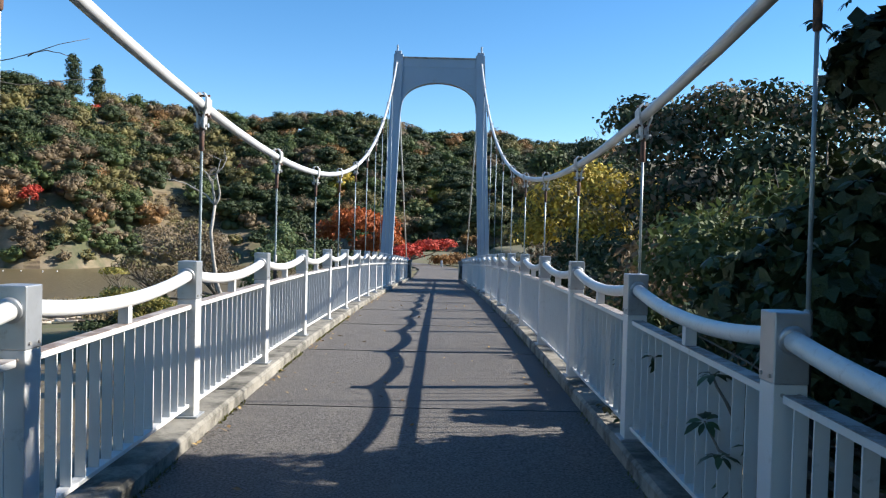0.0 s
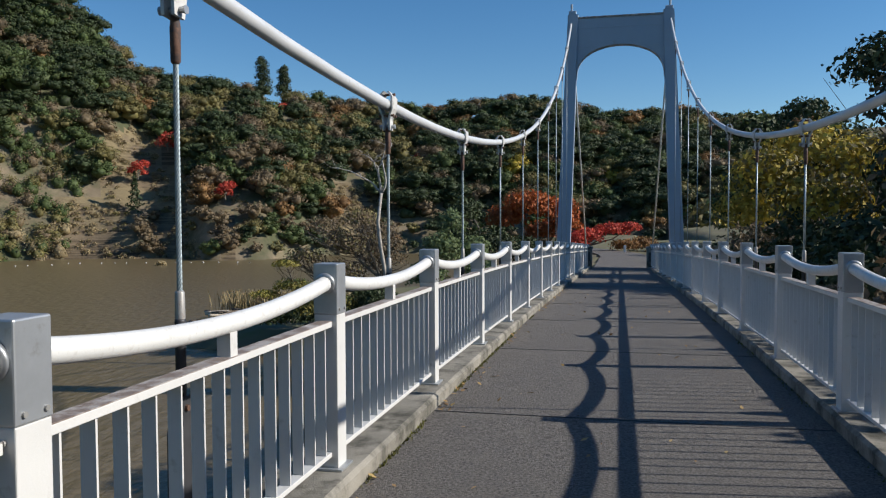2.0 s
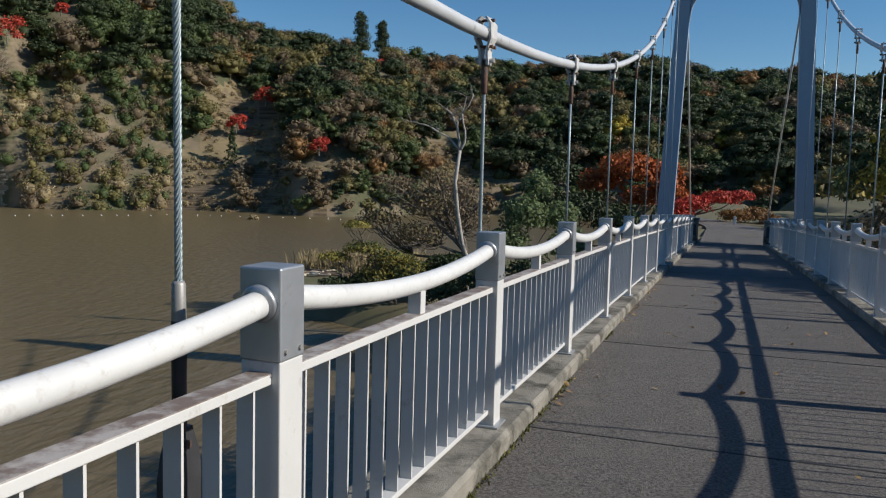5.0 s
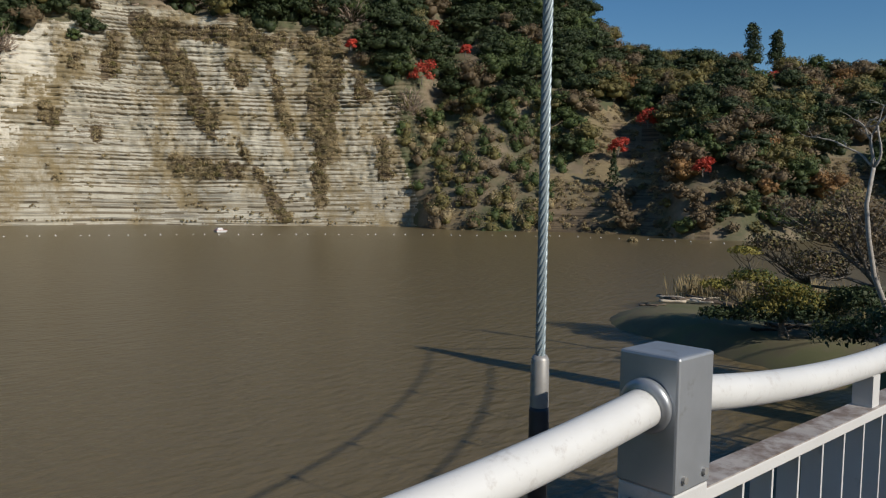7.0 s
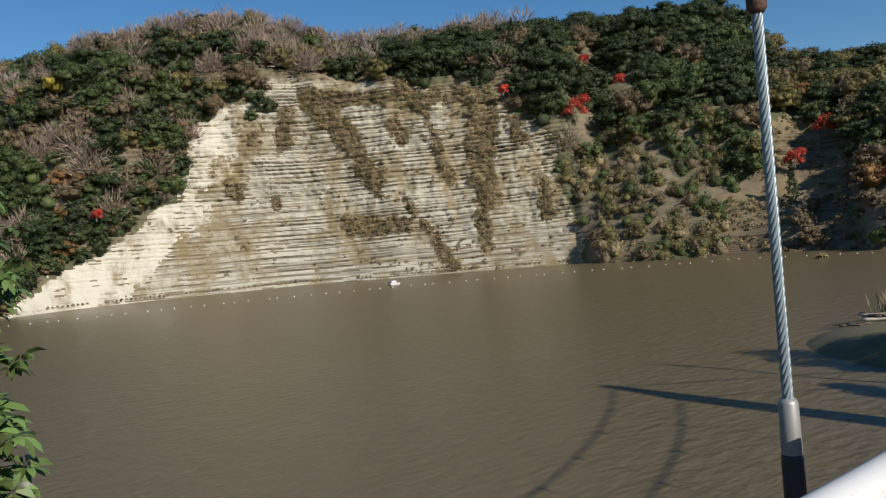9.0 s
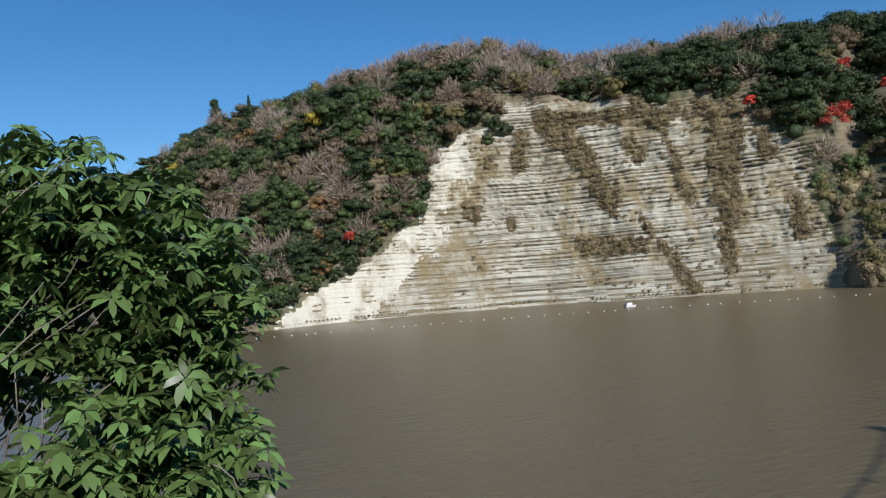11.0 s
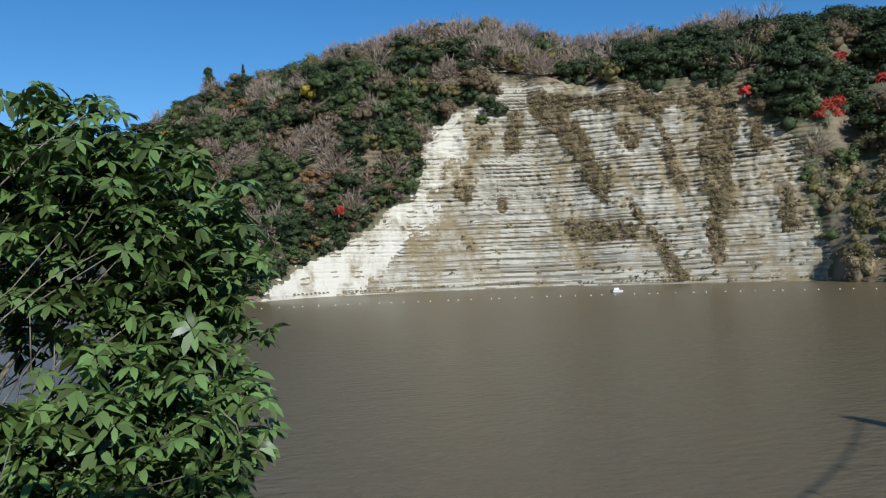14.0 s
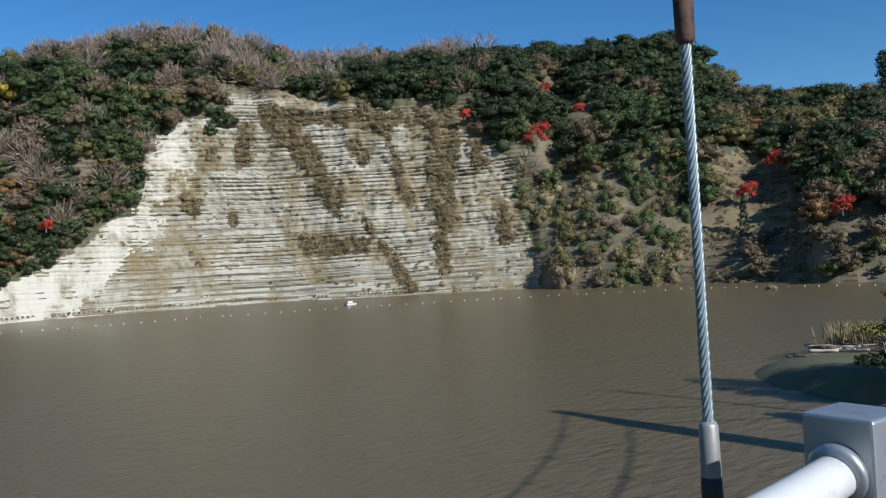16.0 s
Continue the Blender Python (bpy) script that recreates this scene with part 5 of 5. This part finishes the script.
for i in range(16):
    rng = np.random.default_rng(300 + i)
    az = 60 + i * 0.75 if i < 10 else 77 + (i - 10) * 2.4
    q = 0.80 + 0.1 * rng.random() if i < 10 else 0.45 + 0.3 * rng.random()
    x, y, z = polar(az, *far_point(az, q)[:2])
    t = thing("bare_tree", "leafless grey brown tree on the hill", "tree", "bare trees on the far hill", at=(x, y, z))
    h = rng.uniform(5.5, 8.5)
    bm = bmesh.new()
    limb(bm, (0, 0, -0.5), (0, 0, h * 0.5), 0.2, 0.14, rng, 6, 0.03)
    part("trunk", bm, M_PALEBARK, t, smooth=True)
    for _ in range(9):
        bm = bmesh.new()
        a = Vector((0, 0, h * rng.uniform(0.3, 0.5)))
        d = Vector((rng.normal() * 0.55, rng.normal() * 0.55, 1)).normalized()
        b = a + d * h * rng.uniform(0.35, 0.55)
        limb(bm, a, b, 0.10, 0.04, rng, 5, 0.06, 4)
        for _ in range(6):
            e = b + Vector((rng.normal(), rng.normal(), rng.normal() * 0.6 + 0.6)) * h * 0.11
            limb(bm, a.lerp(b, rng.uniform(0.5, 1)), e, 0.04, 0.015, rng, 4, 0.1, 3)
        part("limb", bm, M_PALEBARK, t, smooth=True)

# ---- the shore of the spit: driftwood, reeds ----
rng = np.random.default_rng(17)
M_LOG = mat("bleached_wood", (0.52, 0.44, 0.34), 0.85, 0, 0.2, 3, (0.3, 0.24, 0.18), 0.6, 2, 0.3, 20)
M_DRIFT = mat("wet_driftwood", (0.14, 0.105, 0.075), 0.85, 0, 0.3, 3, (0.07, 0.05, 0.04), 0.55, 2, 0.3, 20)


def log(at, length, r, turn, material, label):
    bm = bmesh.new()
    limb(bm, (-length / 2, 0, r * 0.8), (length / 2, 0, r * 0.9), r, r * 0.75, rng, 10, 0.02)
    ob = mesh_ob("driftwood_log", bm, material, smooth=True)
    ob.matrix_world = pose(*at, 0, rng.uniform(-3, 3), turn)
    tagged(ob, label, "driftwood", "driftwood on the shore")


log((-29.8, 58.5, max(near_z(-29.8, 58.5), WATER)), 3.2, 0.16, 20, M_LOG, "pale bleached log stranded at the waterline")
for i in range(34):
    f = rng.random()
    x, y = -29 + 14 * f + rng.normal() * 1.2, 53 + 3.0 * rng.normal() * 0.5 - 4 * f
    log((x, y, max(near_z(x, y), WATER) + 0.03), rng.uniform(0.8, 3.0), rng.uniform(0.04, 0.11), rng.uniform(-30, 60), M_DRIFT if i % 4 else M_LOG, "brown driftwood branch lying on the mud")


def reeds(at, n, w, h, seed, label):
    rg = np.random.default_rng(seed)
    V, F = [], []
    for _ in range(n):
        x, y = rg.normal(size=2) * w
        a = rg.random() * 6.28
        hh = h * rg.uniform(0.5, 1.1)
        dx, dy = rg.normal(size=2) * 0.18 * hh
        c, s = 0.02 * math.cos(a), 0.02 * math.sin(a)
        i = len(V)
        V += [(x - c, y - s, -0.3), (x + c, y + s, -0.3), (x + dx * 0.5, y + dy * 0.5, hh * 0.7), (x + dx, y + dy, hh)]
        F += [(i, i + 1, i + 2), (i + 1, i + 3, i + 2)]
    ob = from_arrays("reeds", V, F, L_TAN)
    ob.location = at
    tagged(ob, label, "reeds", kind="stuff")


for i, (x, y, w) in enumerate(((-27.5, 57.5, 1.0), (-25.5, 58.5, 1.4), (-23.0, 57.0, 1.5), (-20.5, 55.5, 1.6), (-18, 54, 1.6), (-22, 60, 1.8))):
    reeds((x, y, max(near_z(x, y), WATER)), 420, w, 1.3, 500 + i, "dry tan reeds along the muddy shore")


# ---- on the water ----
def buoy(at):
    bm = bmesh.new()
    bmesh.ops.create_uvsphere(bm, u_segments=12, v_segments=8, radius=0.12)
    for v in bm.verts:
        v.co.z *= 0.8
    tube(bm, [(0, 0, 0.08), (0, 0, 0.15)], 0.03, 8)
    ob = mesh_ob("buoy", bm, M_PIPE, smooth=True)
    ob.location = at
    return tagged(ob, "small white float of a line across the lake", "buoy", "floats of the boom")


first = buoy((0, 0, WATER + 0.04))
for i in range(62):
    az = 27 + i * 1.02 + rng.uniform(-0.25, 0.25)
    d = 151 - 8 * math.sin(radians((az - 27) * 1.8)) + rng.uniform(-0.6, 0.6) if az > 40 else 141 + 0.8 * (az - 27)
    x, y, _ = polar(az, d, 0)
    if i == 0:
        first.location = (x, y, WATER + 0.04)
    else:
        copy_thing(first, pose(x, y, WATER + 0.04))


def boat():
    t = thing("work_boat", "small white work boat moored on the lake", "boat", at=(-136.5, 77.5, WATER))
    bm = bmesh.new()
    loft_box(bm, [(0, 0, -0.15, 0.9, 1.6), (0, 0, 0.15, 1.15, 2.0), (0, 0, 0.42, 1.25, 2.2)])
    part("hull", bm, M_PIPE, t)
    bm = bmesh.new()
    loft_box(bm, [(0, -0.2, 0.42, 0.9, 1.2), (0, -0.2, 0.85, 0.8, 1.0)])
    part("cabin", bm, M_PAINT, t)
    part("deck_edge", box(bmesh.new(), -0.64, 0.64, -1.12, 1.12, 0.40, 0.45, 0.01), mat("red_trim", (0.35, 0.06, 0.05), 0.5), t)


boat()
rg = np.random.default_rng(3)
x, y, _ = polar(33.2, 137, 0)
c = Cards()
c.crown(0, 0, 0.2, 1.0, 0.7, 500, 0.16, rg, 0.5)
t = thing("brush_heap", "heap of dead brush stranded in the shallows", "brush", at=(x, y, WATER))
c.build("twigs", L_TAN, rg, t)

# ---- past the far end of the bridge ----
bm = bmesh.new()
ys = np.linspace(40.6, 78, 40)
rows_ = []
for y in ys:
    k = max(0.0, (y - 54) / 24)
    xm = XC + 0.4 - 5.5 * k * k
    rows_.append([bm.verts.new((xm + s, y, -1.06 - 0.010 * (y - 41) + 0.03)) for s in (-1.6, -0.8, 0.0, 0.8, 1.6)])
for a, b in zip(rows_, rows_[1:]):
    for k in range(4):
        bm.faces.new((a[k], a[k + 1], b[k + 1], b[k]))
tagged(mesh_ob("path", bm, M_ASPHALT), "asphalt path that leads off the bridge end", "path", kind="structure")


def cabinet(at, w, d, h, label):
    t = thing("utility_cabinet", label, "utility box", "boxes at the bridge end", at=at)
    part("body", box(bmesh.new(), -w / 2, w / 2, -d / 2, d / 2, 0.06, h, 0.015), M_PAINT, t)
    part("base", box(bmesh.new(), -w / 2 + 0.03, w / 2 - 0.03, -d / 2 + 0.03, d / 2 - 0.03, -0.3, 0.06), M_KERB, t)
    part("door", box(bmesh.new(), -w / 2 + 0.05, w / 2 - 0.05, -d / 2 - 0.012, -d / 2, 0.12, h - 0.06, 0.004), M_PAINT, t)


def end_pillar(at):
    t = thing("end_pillar", "grey concrete pillar that closes the railing", "pillar", "pillars at the bridge end", at=at)
    part("shaft", box(bmesh.new(), -0.22, 0.22, -0.22, 0.22, -0.4, 0.95, 0.03), M_KERB, t)
    part("cap", box(bmesh.new(), -0.26, 0.26, -0.26, 0.26, 0.95, 1.06, 0.02), M_KERB, t)
    part("nameplate", box(bmesh.new(), -0.14, 0.14, -0.235, -0.222, 0.35, 0.80, 0.003), M_DARKSTEEL, t, "dark plate with worn writing")


for x in (XL, XR):
    end_pillar((x, 41.3, deck_z(41.3)))
cabinet((-1.9, 46.0, -1.15), 0.8, 0.5, 1.0, "pale grey utility cabinet beside the path")


def sign_board(at):
    t = thing("sign_board", "white notice board on two short posts beside the path", "sign", at=at)
    part("board", box(bmesh.new(), -0.65, 0.65, -0.025, 0.025, 0.15, 0.95, 0.01), M_PAINT, t)
    for sx in (-0.5, 0.5):
        part("post", box(bmesh.new(), sx - 0.03, sx + 0.03, 0.025, 0.085, -0.3, 0.95), M_GALV, t)
    for k in range(4):
        part("text_line", box(bmesh.new(), -0.5, 0.5 - 0.12 * (k % 3), -0.030, -0.026, 0.74 - 0.15 * k, 0.79 - 0.15 * k), mat("sign_blue", (0.10, 0.18, 0.35), 0.6) if k == 0 else bpy.data.materials["sign_blue"], t)


sign_board((2.6, 47.5, -1.15))
bm = box(bmesh.new(), -0.09, 0.09, -0.09, 0.09, -0.2, 0.55, 0.02)
ob = tagged(mesh_ob("bollard", bm, M_PIPE), "short white bollard at the bend of the path", "bollard")
ob.location = (0.5, 63.5, -1.28)


# ---- dead leaves and moss along the kerb ----
def litter():
    rg = np.random.default_rng(4)
    V, F = [], []
    for i in range(420):
        if i < 300:
            y = rg.uniform(-2, 22)
            x = -1.26 + abs(rg.normal()) * 0.05 if rg.random() < 0.8 else rg.uniform(-1.2, 1.3)
        else:
            x, y = rg.uniform(-1.1, 1.25), rg.uniform(-1, 30)
        if fn(0, y, 0, 0.6) < -0.1 and i < 300:
            continue
        z = deck_z(y) + 0.004 + 0.012 * rg.random()
        a, s = rg.random() * 6.28, rg.uniform(0.012, 0.034)
        u, v = np.array([math.cos(a), math.sin(a), rg.normal() * 0.3]) * s, np.array([-math.sin(a), math.cos(a), rg.normal() * 0.3]) * s * 0.5
        p = np.array([x, y, z])
        k = len(V)
        V += [p - u, p - v + (0, 0, 0.004), p + u, p + v]
        F.append((k, k + 1, k + 2, k + 3))
    ob = from_arrays("fallen_leaves", np.array(V), F, leafmat("dead_leaf", (0.34, 0.22, 0.10), 0.8, 0.5, 0.1))
    tagged(ob, "dry brown leaves lying along the kerb", "leaves", kind="stuff")
    V, F = [], []
    for i in range(2600):
        y = rg.uniform(-1.5, 16)
        if fn(3, y, 0, 0.8) < 0.02:
            continue
        side = rg.random() < 0.75
        x = -1.265 + abs(rg.normal()) * 0.016 if side else 1.45 - abs(rg.normal()) * 0.02
        z, h, a = deck_z(y), rg.uniform(0.006, 0.03), rg.random() * 6.28
        k = len(V)
        c, s = 0.006 * math.cos(a), 0.006 * math.sin(a)
        V += [(x - c, y - s, z), (x + c, y + s, z), (x + rg.normal() * 0.012, y + rg.normal() * 0.012, z + h)]
        F.append((k, k + 1, k + 2))
    ob = from_arrays("moss", np.array(V), F, leafmat("moss", (0.12, 0.12, 0.03), 0.9, 0.4, 0.1))
    tagged(ob, "thin moss and weeds in the gutter of the kerb", "moss", kind="stuff")


litter()


# ---- a bare twig that reaches over the railing ----
rg = np.random.default_rng(9)
t = thing("bare_branch", "thin bare branch hanging out over the railing", "branch", at=(-8.0, 3.4, -1.0))
inv = Matrix.Translation((8.0, -3.4, 1.0))
bm = bmesh.new()
limb(bm, (-8.0, 3.4, -1.0), (-5.6, 4.2, 1.6), 0.03, 0.016, rg, 7, 0.04)
limb(bm, (-5.6, 4.2, 1.6), (-3.3, 4.8, 2.5), 0.016, 0.007, rg, 6, 0.05)
bm.transform(inv)
part("stem", bm, M_BARK, t, smooth=True)
for a, b in (((-3.3, 4.8, 2.5), (-2.35, 4.8, 2.78)), ((-3.3, 4.8, 2.5), (-2.3, 5.0, 2.52)), ((-3.9, 4.6, 2.2), (-3.2, 4.5, 2.75)), ((-2.8, 4.8, 2.64), (-2.4, 4.6, 2.6))):
    bm = bmesh.new()
    limb(bm, a, b, 0.006, 0.002, rg, 5, 0.06)
    bm.transform(inv)
    part("twig", bm, M_BARK, t, smooth=True)
